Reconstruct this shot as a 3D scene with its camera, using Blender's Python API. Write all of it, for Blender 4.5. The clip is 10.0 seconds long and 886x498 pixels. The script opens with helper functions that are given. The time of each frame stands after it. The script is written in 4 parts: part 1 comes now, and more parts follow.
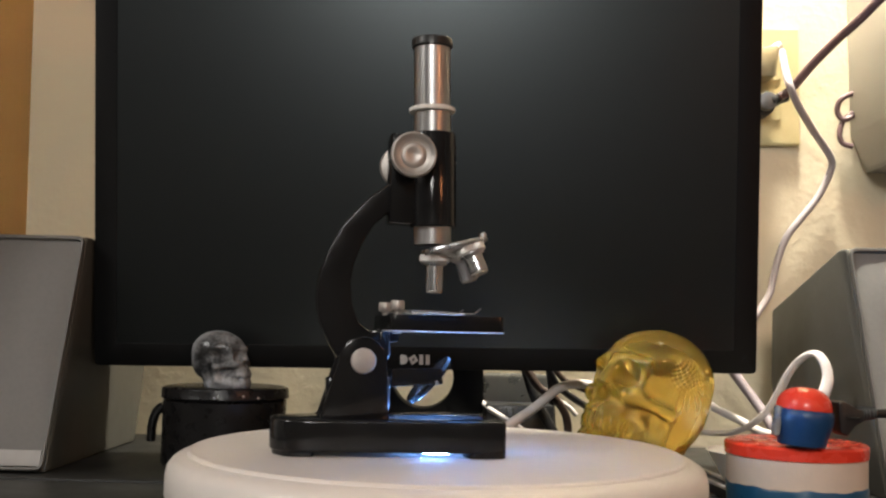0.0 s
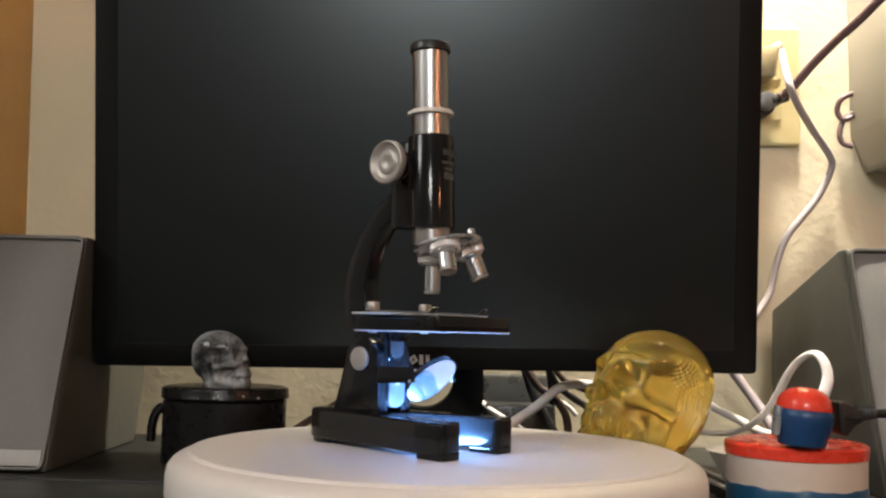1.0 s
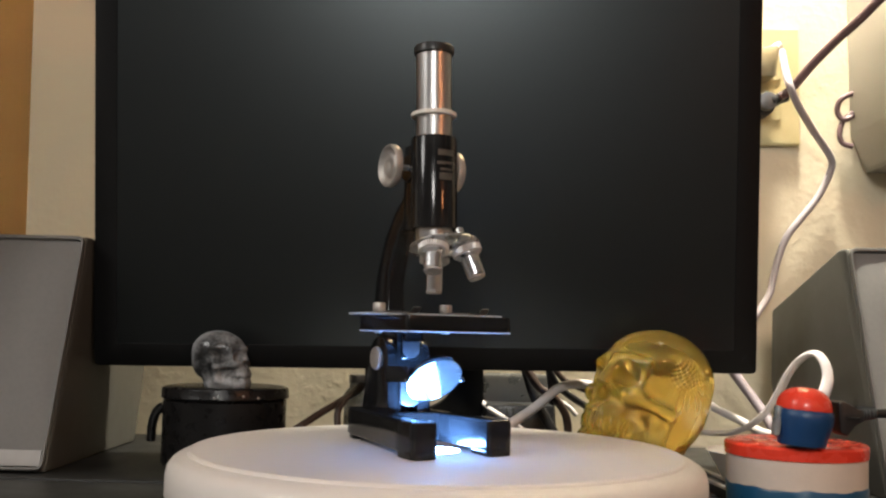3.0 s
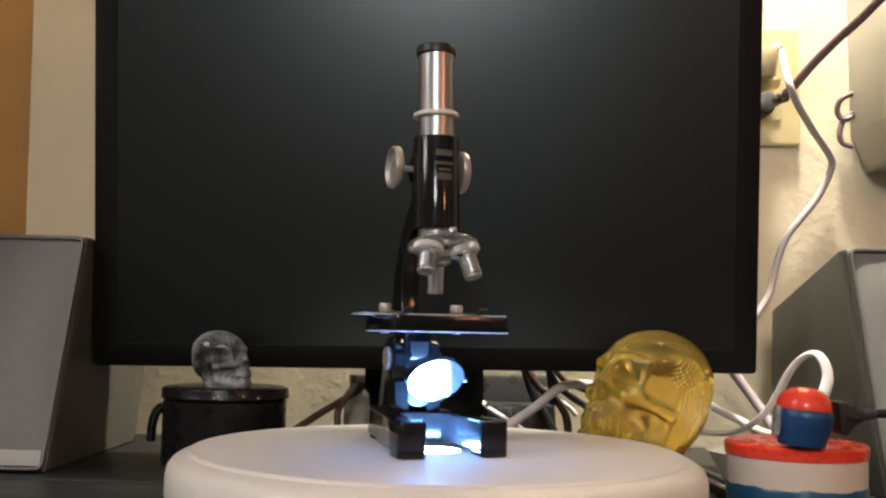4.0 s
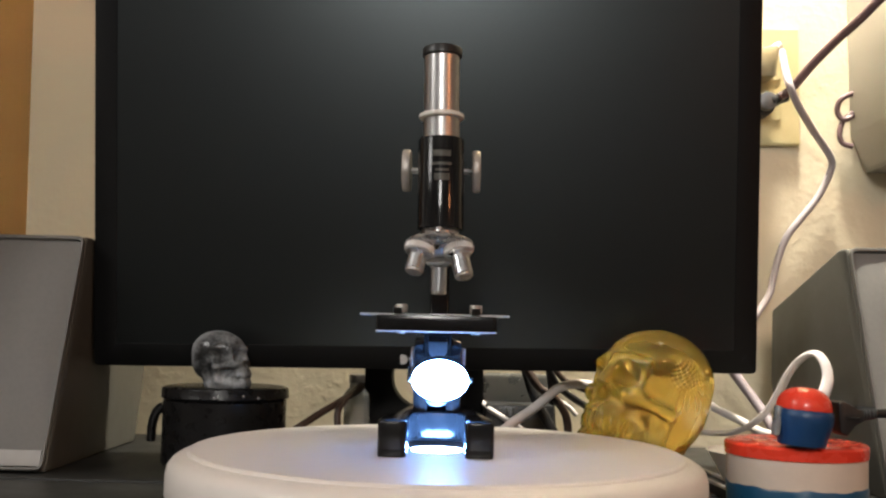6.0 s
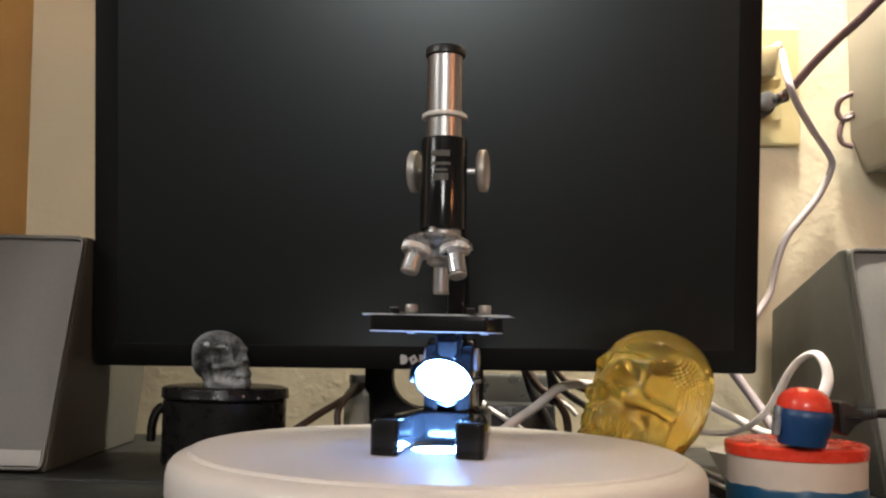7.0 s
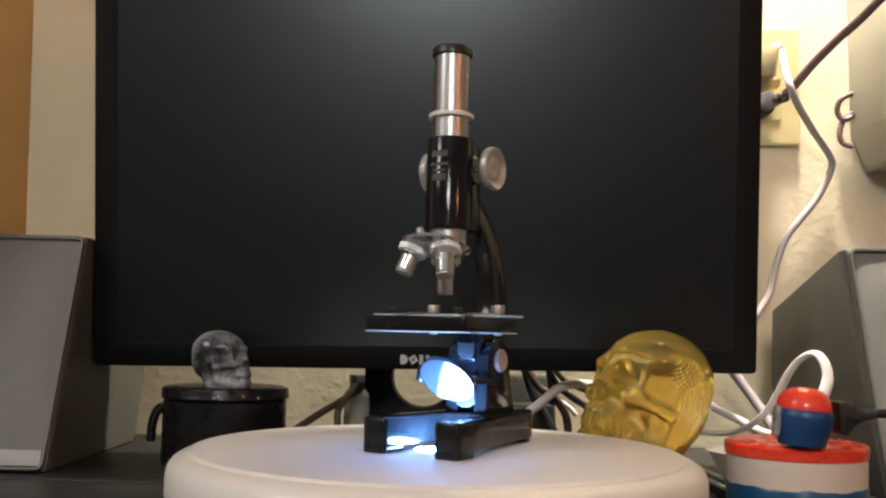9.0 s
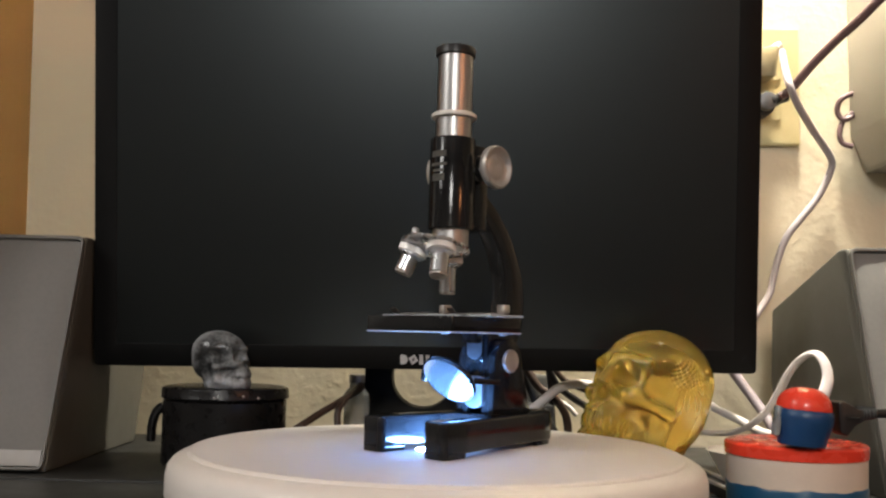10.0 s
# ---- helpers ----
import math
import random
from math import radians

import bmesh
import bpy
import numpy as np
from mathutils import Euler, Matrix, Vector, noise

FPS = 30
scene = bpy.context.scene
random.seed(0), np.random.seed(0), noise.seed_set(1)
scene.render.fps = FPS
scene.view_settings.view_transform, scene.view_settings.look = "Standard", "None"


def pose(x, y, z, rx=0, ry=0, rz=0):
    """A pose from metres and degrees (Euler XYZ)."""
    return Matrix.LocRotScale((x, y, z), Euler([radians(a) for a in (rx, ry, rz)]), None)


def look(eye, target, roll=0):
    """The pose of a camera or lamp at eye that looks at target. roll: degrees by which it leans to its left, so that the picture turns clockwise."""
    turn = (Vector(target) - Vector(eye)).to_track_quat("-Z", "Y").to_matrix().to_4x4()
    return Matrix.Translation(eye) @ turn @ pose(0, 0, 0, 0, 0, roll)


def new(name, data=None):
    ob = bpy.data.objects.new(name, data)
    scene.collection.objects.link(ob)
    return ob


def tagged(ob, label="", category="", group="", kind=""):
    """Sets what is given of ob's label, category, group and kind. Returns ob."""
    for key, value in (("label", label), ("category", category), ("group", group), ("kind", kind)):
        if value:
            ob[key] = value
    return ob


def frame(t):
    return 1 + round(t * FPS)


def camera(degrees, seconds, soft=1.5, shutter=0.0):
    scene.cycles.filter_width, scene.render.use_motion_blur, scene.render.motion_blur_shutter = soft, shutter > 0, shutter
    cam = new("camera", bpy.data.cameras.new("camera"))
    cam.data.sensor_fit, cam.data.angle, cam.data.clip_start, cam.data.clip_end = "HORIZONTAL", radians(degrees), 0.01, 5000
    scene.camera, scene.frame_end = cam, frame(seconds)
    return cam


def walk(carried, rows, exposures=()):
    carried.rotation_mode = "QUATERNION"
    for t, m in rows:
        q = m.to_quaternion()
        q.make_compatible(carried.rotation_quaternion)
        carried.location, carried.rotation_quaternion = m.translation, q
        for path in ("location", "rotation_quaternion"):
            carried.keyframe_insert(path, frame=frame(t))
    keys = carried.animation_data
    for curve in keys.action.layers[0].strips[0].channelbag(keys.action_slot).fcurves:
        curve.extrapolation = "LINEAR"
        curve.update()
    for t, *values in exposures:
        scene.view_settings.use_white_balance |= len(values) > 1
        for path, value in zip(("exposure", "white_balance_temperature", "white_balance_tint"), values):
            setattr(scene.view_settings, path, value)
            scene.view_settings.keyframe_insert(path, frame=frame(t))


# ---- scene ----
H = 0.042            # height of the turntable's top over the desk
cam = camera(49.5, 10.0, soft=2.3)
EYE = (-0.0009, -0.492, H + 0.0598)
CAM = Matrix.Translation(EYE) @ pose(0, 0, 0, 95.0, 0, 0) @ pose(0, 0, 0, 0, 0, 1.25)
walk(cam, [(0.0, CAM), (10.0, CAM)])

# ---------------------------------------------------------------- light
world = bpy.data.worlds.new("room_world")
scene.world = world
world.use_nodes = True
world.node_tree.nodes["Background"].inputs[0].default_value = (1.0, 0.94, 0.85, 1)
world.node_tree.nodes["Background"].inputs[1].default_value = 0.03
scene.view_settings.exposure = 0.15


def area_lamp(name, eye, target, size, watts, colour):
    lamp = bpy.data.lights.new(name, "AREA")
    lamp.shape, lamp.size, lamp.energy, lamp.color = "DISK", size, watts, colour
    ob = new(name, lamp)
    ob.matrix_world = look(eye, target)
    return ob


area_lamp("room_lamp", (-0.12, -2.05, 0.98), (0.0, 0.2, 0.2), 0.42, 15.8, (1.0, 0.965, 0.92))
# Unseen fill light, added to brighten the scene from the left.
area_lamp("side_fill", (-1.70, -0.95, 1.30), (0.0, 0.1, 0.1), 0.60, 13.5, (1.0, 0.97, 0.93))
area_lamp("warm_lamp", (1.25, -1.30, 0.75), (0.0, 0.1, 0.1), 0.18, 3.6, (1.0, 0.38, 0.15))
area_lamp("wall_lamp", (0.300, 0.305, 1.150), (0.300, 0.325, 0.750), 0.12, 40, (1.0, 0.94, 0.80))


# ---------------------------------------------------------------- materials
def nodes_of(name):
    m = bpy.data.materials.new(name)
    m.use_nodes = True
    nt = m.node_tree
    return m, nt, nt.nodes["Principled BSDF"]


def material(name, colour, rough=0.5, metal=0.0, vary=0.12, scale=40.0, bump=0.0, bump_scale=200.0, coat=0.0,
             fine=0.5, span=(0.3, 0.7), transmission=0.0, ior=1.45, spec=0.5, rough_vary=0.08, stretch=(1, 1, 1)):
    """A surface with colour variation at two scales, uneven gloss and fine relief."""
    m, nt, b = nodes_of(name)
    n = nt.nodes
    co = n.new("ShaderNodeTexCoord")
    mp = n.new("ShaderNodeMapping")
    mp.inputs["Scale"].default_value = stretch
    nt.links.new(co.outputs["Object"], mp.inputs["Vector"])
    big = n.new("ShaderNodeTexNoise")
    big.inputs["Scale"].default_value, big.inputs["Detail"].default_value = scale, 4
    small = n.new("ShaderNodeTexNoise")
    small.inputs["Scale"].default_value, small.inputs["Detail"].default_value = scale * 9, 3
    for t in (big, small):
        nt.links.new(mp.outputs[0], t.inputs["Vector"])
    mix = n.new("ShaderNodeMix")
    mix.data_type = "FLOAT"
    mix.inputs[0].default_value = fine * 0.6
    nt.links.new(big.outputs[0], mix.inputs[2])
    nt.links.new(small.outputs[0], mix.inputs[3])
    ramp = n.new("ShaderNodeValToRGB")
    ramp.color_ramp.elements[0].position, ramp.color_ramp.elements[1].position = span
    for e, k in zip(ramp.color_ramp.elements, (1 - vary, 1 + vary)):
        e.color = (*[min(1.0, c * k) for c in colour], 1)
    nt.links.new(mix.outputs[0], ramp.inputs[0])
    nt.links.new(ramp.outputs[0], b.inputs["Base Color"])
    mr = n.new("ShaderNodeMapRange")
    mr.inputs["From Min"].default_value, mr.inputs["From Max"].default_value = 0.3, 0.7
    mr.inputs["To Min"].default_value = max(0.02, rough - rough_vary)
    mr.inputs["To Max"].default_value = min(1.0, rough + rough_vary)
    nt.links.new(big.outputs[0], mr.inputs[0])
    nt.links.new(mr.outputs[0], b.inputs["Roughness"])
    b.inputs["Metallic"].default_value = metal
    b.inputs["Coat Weight"].default_value = coat
    b.inputs["Transmission Weight"].default_value = transmission
    b.inputs["IOR"].default_value = ior
    b.inputs["Specular IOR Level"].default_value = spec
    if bump:
        bn = n.new("ShaderNodeTexNoise")
        bn.inputs["Scale"].default_value, bn.inputs["Detail"].default_value = bump_scale, 3
        nt.links.new(mp.outputs[0], bn.inputs["Vector"])
        bp = n.new("ShaderNodeBump")
        bp.inputs["Strength"].default_value, bp.inputs["Distance"].default_value = bump, 0.001
        nt.links.new(bn.outputs[0], bp.inputs["Height"])
        nt.links.new(bp.outputs[0], b.inputs["Normal"])
    return m


def glow(name, colour, strength):
    m, nt, b = nodes_of(name)
    b.inputs["Base Color"].default_value = (0.8, 0.85, 0.9, 1)
    b.inputs["Emission Color"].default_value = (*colour, 1)
    b.inputs["Emission Strength"].default_value = strength
    b.inputs["Roughness"].default_value = 0.15
    return m


def plaster(name, colour):
    """Painted wall with a troweled, blotchy relief."""
    m, nt, b = nodes_of(name)
    n = nt.nodes
    co = n.new("ShaderNodeTexCoord")
    v = n.new("ShaderNodeTexNoise")
    v.inputs["Scale"].default_value, v.inputs["Detail"].default_value, v.inputs["Roughness"].default_value = 120, 3, 0.45
    v.inputs["Distortion"].default_value = 0.25
    w = n.new("ShaderNodeTexNoise")
    w.inputs["Scale"].default_value, w.inputs["Detail"].default_value = 420, 2
    g = n.new("ShaderNodeTexNoise")
    g.inputs["Scale"].default_value = 5
    for t in (v, w, g):
        nt.links.new(co.outputs["Object"], t.inputs["Vector"])
    r = n.new("ShaderNodeValToRGB")
    r.color_ramp.elements[0].position, r.color_ramp.elements[1].position = 0.42, 0.72
    nt.links.new(v.outputs[0], r.inputs[0])
    add = n.new("ShaderNodeMath")
    add.operation = "MULTIPLY_ADD"
    add.inputs[1].default_value = 0.12
    nt.links.new(w.outputs[0], add.inputs[0])
    nt.links.new(r.outputs[0], add.inputs[2])
    bp = n.new("ShaderNodeBump")
    bp.inputs["Strength"].default_value, bp.inputs["Distance"].default_value = 0.20, 0.0010
    nt.links.new(add.outputs[0], bp.inputs["Height"])
    nt.links.new(bp.outputs[0], b.inputs["Normal"])
    c = n.new("ShaderNodeValToRGB")
    for e, k in zip(c.color_ramp.elements, (0.9, 1.06)):
        e.color = (*[x * k for x in colour], 1)
    nt.links.new(g.outputs[0], c.inputs[0])
    nt.links.new(c.outputs[0], b.inputs["Base Color"])
    b.inputs["Roughness"].default_value = 0.75
    return m


WALL = plaster("cream_wall_paint", (0.70, 0.612, 0.450))
# Side wall's tone, deeper and more orange than the back wall's.
WALL_TAN = plaster("tan_wall", (0.29, 0.155, 0.050))
CEIL = plaster("pale_wall_paint", (0.72, 0.70, 0.66))
CARPET = material("carpet", (0.15, 0.15, 0.15), 0.95, scale=15, bump=0.6, bump_scale=400)
DESK = material("dark_desk_laminate", (0.009, 0.0088, 0.008), 0.45, scale=18, bump=0.1, bump_scale=900)
# Paler than the black enamel, for the glow falling on it from below.
LIT_GREY = material("lit_grey_metal", (0.11, 0.11, 0.115), 0.38, metal=0.4, vary=0.2, scale=150)
ENAMEL = material("black_enamel", (0.0085, 0.0085, 0.009), 0.14, scale=60, bump=0.02, bump_scale=500, coat=0.0, spec=0.32)
CHROME = material("worn_chrome", (0.50, 0.51, 0.53), 0.29, metal=1.0, vary=0.1, scale=120, stretch=(1, 1, 0.15))
STEEL = material("brushed_steel", (0.40, 0.39, 0.385), 0.37, metal=1.0, vary=0.12, scale=90, stretch=(1, 1, 0.1))
NICKEL = material("dull_nickel", (0.42, 0.39, 0.36), 0.45, metal=0.62, vary=0.14, scale=150, bump=0.06, bump_scale=600)
GUNMETAL = material("grey_gunmetal", (0.12, 0.12, 0.125), 0.4, metal=0.3, vary=0.1, scale=150)
# Bright tone for the thin plate along the stage's lower edge.
BRIGHT = material("bright_edge_metal", (0.55, 0.55, 0.58), 0.45, metal=0.3, vary=0.1, scale=150)
PALE_RING = material("pale_knurled_metal", (0.62, 0.60, 0.58), 0.42, metal=0.6, vary=0.12, scale=200)
RING = material("pale_collar", (0.72, 0.68, 0.62), 0.5, vary=0.08, scale=120)
CAPBLACK = material("black_plastic_cap", (0.014, 0.014, 0.014), 0.35, scale=200)
LED = glow("blue_white_light", (0.16, 0.40, 1.0), 420.0)
MIRROR = material("silvered_mirror", (0.88, 0.92, 0.94), 0.10, metal=0.965, vary=0.03, rough_vary=0.03, scale=200)
GLASS = material("clear_glass", (0.90, 0.95, 0.97), 0.08, vary=0.02, transmission=0.62, ior=1.5, rough_vary=0.02)
PLATTER = material("white_turntable_plastic", (0.70, 0.645, 0.60), 0.34, vary=0.04, scale=14, bump=0.02, bump_scale=900, rough_vary=0.02)
BEZEL = material("black_bezel_plastic", (0.004, 0.004, 0.004), 0.52, vary=0.1, scale=120, bump=0.04, bump_scale=1500, spec=0.14)
SCREEN = material("matte_dark_screen", (0.0020, 0.0021, 0.0021), 0.30, vary=0.02, scale=30, rough_vary=0.004, spec=0.64)
SCREEN.node_tree.nodes["Principled BSDF"].inputs["Coat Weight"].default_value = 0.07
SCREEN.node_tree.nodes["Principled BSDF"].inputs["Coat Roughness"].default_value = 0.55
SCREEN.node_tree.nodes["Principled BSDF"].inputs["Specular Tint"].default_value = (0.84, 0.96, 1.0, 1)
LOGO = material("grey_badge", (0.42, 0.42, 0.42), 0.4, vary=0.05)
AMBER = material("amber_resin", (0.97, 0.68, 0.16), 0.08, vary=0.06, scale=14, transmission=0.87, ior=1.46, rough_vary=0.03)
AMBER.node_tree.nodes["Principled BSDF"].inputs["Subsurface Weight"].default_value = 1.0
AMBER.node_tree.nodes["Principled BSDF"].inputs["Subsurface Radius"].default_value = (1.0, 0.7, 0.2)
AMBER.node_tree.nodes["Principled BSDF"].inputs["Subsurface Scale"].default_value = 0.02
MARBLE = material("grey_white_stone", (0.16, 0.162, 0.165), 0.33, vary=0.88, scale=46, span=(0.41, 0.61), bump=0.04, bump_scale=300, coat=0.05, fine=0.35)
LEATHER = material("black_leatherette", (0.008, 0.0075, 0.0075), 0.30, vary=0.2, scale=150, spec=0.3, bump=0.1, bump_scale=900)
SPK_BODY = material("grey_brown_speaker_plastic", (0.088, 0.084, 0.072), 0.62, spec=0.15, vary=0.06, scale=60, bump=0.08, bump_scale=1200)
SPK_GRILLE = material("grey_speaker_mesh", (0.17, 0.165, 0.155), 0.6, metal=0.2, vary=0.1, scale=300, bump=0.5, bump_scale=1800)
SPK_EDGE = material("grey_speaker_edge", (0.12, 0.115, 0.105), 0.42, scale=80)
SPK_SILVER = material("silver_speaker_strip", (0.30, 0.29, 0.28), 0.5, metal=0.0, vary=0.06, scale=90)
WHITE_PLASTIC = material("white_plastic", (0.74, 0.70, 0.62), 0.42, vary=0.04, scale=60)
IVORY = material("ivory_outlet_plastic", (0.56, 0.49, 0.27), 0.38, vary=0.05, scale=70)
# Tan darkened for the shading on the plug adapter's front.
SHADED_TAN = material("shaded_tan_plug", (0.32, 0.27, 0.155), 0.45, vary=0.08, scale=90)
WHITE_CABLE = material("white_cable_sheath", (0.58, 0.54, 0.53), 0.4, vary=0.08, scale=80)
# White cable greyed: the shading of its lower part is in the colour.
SHADED_WHITE = material("shaded_white_cable_sheath", (0.40, 0.355, 0.365), 0.45, vary=0.06, scale=80)
LILAC_CABLE = material("grey_lilac_cable_sheath", (0.29, 0.24, 0.26), 0.45, vary=0.06, scale=80)
PLUM_CABLE = material("dark_plum_cable_sheath", (0.13, 0.075, 0.075), 0.45, vary=0.1, scale=80)
BLACK_CABLE = material("black_cable_sheath", (0.016, 0.015, 0.015), 0.4, vary=0.1, scale=80)
BROWN_CABLE = material("brown_cable_sheath", (0.05, 0.03, 0.022), 0.45, vary=0.1, scale=80)
RED = material("red_plastic", (0.80, 0.052, 0.025), 0.26, vary=0.03, scale=90, coat=0.2)
BLUE = material("blue_plastic", (0.009, 0.048, 0.135), 0.38, vary=0.15, scale=90, bump=0.05, bump_scale=500)
CREAMWAX = material("cream_white_plastic", (0.66, 0.55, 0.45), 0.4, vary=0.05, scale=90)
TEAL = material("deep_teal_plastic", (0.007, 0.070, 0.145), 0.35, vary=0.1, scale=90)
RIB = material("dark_grey_rib_plastic", (0.045, 0.045, 0.043), 0.5, vary=0.1, scale=90)
GREYBOX = material("grey_adapter_plastic", (0.12, 0.12, 0.115), 0.5, vary=0.1, scale=90)
DARKBOX = material("dark_plastic", (0.016, 0.016, 0.017), 0.4, vary=0.1, scale=90)
CLEAR = material("frosted_clear_plastic", (0.72, 0.73, 0.71), 0.25, vary=0.05, transmission=0.75)
SMOKED = material("smoked_clear_plastic", (0.30, 0.30, 0.285), 0.3, vary=0.05, transmission=0.8)
PLATEGREY = material("worn_grey_print", (0.15, 0.145, 0.125), 0.45, vary=0.35, scale=400)
WALLBOX = material("pale_beige_plastic", (0.36, 0.345, 0.30), 0.45, vary=0.04, scale=30)


# ---------------------------------------------------------------- mesh tools
def mesh_of(bm, mat, name, sharp=35):
    bm.normal_update()
    for f in bm.faces:
        f.smooth = True
    for e in bm.edges:
        e.smooth = len(e.link_faces) == 2 and e.calc_face_angle(0) < radians(sharp)
    me = bpy.data.meshes.new(name)
    bm.to_mesh(me)
    bm.free()
    me.materials.append(mat)
    return me


def part(name, bm, mat, parent, label="", m=None, sharp=35):
    """One mesh object under a thing or under a part."""
    ob = new(name, mesh_of(bm, mat, name, sharp))
    ob.parent = parent
    if m is not None:
        ob.matrix_basis = m
    return tagged(ob, label)


def thing(name, m, label, category, group="", kind=""):
    ob = new(name)
    ob.empty_display_size = 0.02
    ob.matrix_basis = m
    return tagged(ob, label, category, group, kind)


def solid(name, bm, mat, m, label, category="", group="", kind="", sharp=35):
    ob = new(name, mesh_of(bm, mat, name, sharp))
    ob.matrix_basis = m
    return tagged(ob, label, category, group, kind)


def box(sx, sy, sz, at=(0, 0, 0), bevel=0.0, seg=2):
    bm = bmesh.new()
    bmesh.ops.create_cube(bm, size=1.0)
    bmesh.ops.scale(bm, vec=(sx, sy, sz), verts=bm.verts)
    if bevel:
        bmesh.ops.bevel(bm, geom=bm.edges[:], offset=bevel, segments=seg, profile=0.5, affect="EDGES")
    bmesh.ops.translate(bm, vec=at, verts=bm.verts)
    return bm


def lathe(profile, seg=48, at=(0, 0, 0), close=True):
    """Turns (radius, height) pairs about the z axis."""
    bm = bmesh.new()
    rings = []
    for r, z in profile:
        rings.append([bm.verts.new((r * math.cos(2 * math.pi * i / seg), r * math.sin(2 * math.pi * i / seg), z))
                      for i in range(seg)])
    for a, b in zip(rings, rings[1:]):
        for i in range(seg):
            j = (i + 1) % seg
            bm.faces.new((a[i], a[j], b[j], b[i]))
    if close:
        bm.faces.new(rings[0][::-1])
        bm.faces.new(rings[-1])
    bmesh.ops.translate(bm, vec=at, verts=bm.verts)
    return bm


def disc_rod(r, h, bevel=0.0, seg=40, z0=0.0):
    """A round rod from z0 up, with rounded rims."""
    b = bevel
    if not b:
        return lathe([(r, z0), (r, z0 + h)], seg)
    return lathe([(r - b, z0), (r - 0.3 * b, z0 + 0.3 * b), (r, z0 + b), (r, z0 + h - b),
                  (r - 0.3 * b, z0 + h - 0.3 * b), (r - b, z0 + h)], seg)


def prism(outline, depth, holes=(), bevel=0.0, seg=2):
    """A flat outline (x, y), with holes, raised from z = 0 to depth."""
    bm = bmesh.new()
    edges = []
    for loop in (outline, *holes):
        vs = [bm.verts.new((x, y, 0)) for x, y in loop]
        edges += [bm.edges.new((vs[i], vs[(i + 1) % len(vs)])) for i in range(len(vs))]
    bmesh.ops.triangle_fill(bm, use_beauty=True, use_dissolve=False, edges=edges)
    bmesh.ops.recalc_face_normals(bm, faces=bm.faces[:])
    got = bmesh.ops.extrude_face_region(bm, geom=bm.faces[:])
    bmesh.ops.translate(bm, vec=(0, 0, depth), verts=[v for v in got["geom"] if isinstance(v, bmesh.types.BMVert)])
    bmesh.ops.recalc_face_normals(bm, faces=bm.faces[:])
    bmesh.ops.dissolve_limit(bm, angle_limit=radians(1), verts=bm.verts[:], edges=bm.edges[:])
    if bevel:
        rim = [e for e in bm.edges if len(e.link_faces) == 2 and e.calc_face_angle(0) > radians(30)]
        bmesh.ops.bevel(bm, geom=rim, offset=bevel, segments=seg, profile=0.5, affect="EDGES", clamp_overlap=True)
    bmesh.ops.triangulate(bm, faces=[f for f in bm.faces if len(f.verts) > 4])
    return bm


def smooth_path(points, n=12):
    """A smooth line through points (Catmull-Rom)."""
    p = [Vector(q) for q in points]
    p = [2 * p[0] - p[1], *p, 2 * p[-1] - p[-2]]
    out = []
    for a, b, c, d in zip(p, p[1:], p[2:], p[3:]):
        for i in range(n):
            t = i / n
            out.append(0.5 * (2 * b + (c - a) * t + (2 * a - 5 * b + 4 * c - d) * t * t + (3 * b - a - 3 * c + d) * t ** 3))
    return out + [p[-2]]


def sweep(points, rx, ry=None, seg=14, n=12, taper=None):
    """A cord along points; rx across, ry thick."""
    path = smooth_path(points, n)
    ry = ry or rx
    bm = bmesh.new()
    rings, side = [], Vector((0, 0, 1))
    for i, q in enumerate(path):
        t = (path[min(i + 1, len(path) - 1)] - path[max(i - 1, 0)]).normalized()
        side = side - side.dot(t) * t
        side = side.normalized() if side.length > 1e-4 else t.orthogonal().normalized()
        up = t.cross(side)
        k = 1.0 if taper is None else taper(i / (len(path) - 1))
        rings.append([bm.verts.new(q + k * (side * rx * math.cos(2 * math.pi * j / seg) + up * ry * math.sin(2 * math.pi * j / seg)))
                      for j in range(seg)])
    for a, b in zip(rings, rings[1:]):
        for j in range(seg):
            bm.faces.new((a[j], a[(j + 1) % seg], b[(j + 1) % seg], b[j]))
    bm.faces.new(rings[0][::-1])
    bm.faces.new(rings[-1])
    bmesh.ops.recalc_face_normals(bm, faces=bm.faces[:])
    return bm


def round_loop(points, r, seg=5):
    """An outline with its corners rounded by r."""
    out, n = [], len(points)
    for i in range(n):
        a, b, c = (Vector(points[(i + k) % n]) for k in (-1, 0, 1))
        u, v = (a - b), (c - b)
        k = min(r, u.length * 0.45, v.length * 0.45)
        p, q = b + u.normalized() * k, b + v.normalized() * k
        for s in range(seg + 1):
            t = s / seg
            w = p * (1 - t) ** 2 + 2 * b * t * (1 - t) + q * t * t
            out.append((w.x, w.y))
    return out


def circle(cx, cy, r, seg=40):
    return [(cx + r * math.cos(2 * math.pi * i / seg), cy + r * math.sin(2 * math.pi * i / seg)) for i in range(seg)]


def joined(*bms):
    out = bmesh.new()
    for b in bms:
        me = bpy.data.meshes.new("tmp")
        b.to_mesh(me)
        b.free()
        out.from_mesh(me)
        bpy.data.meshes.remove(me)
    return out


def moved(bm, m):
    bmesh.ops.transform(bm, matrix=m, verts=bm.verts)
    return bm


# ---------------------------------------------------------------- the room
WY = -1.25                                   # the back wall's turn
CORNER = (-0.4085, 0.4392, 0.0)              # where the back wall meets the side wall
ROOM = pose(*CORNER, 0, 0, WY)               # x along the back wall, y into it
FLOOR, TOP = -0.74, 1.60


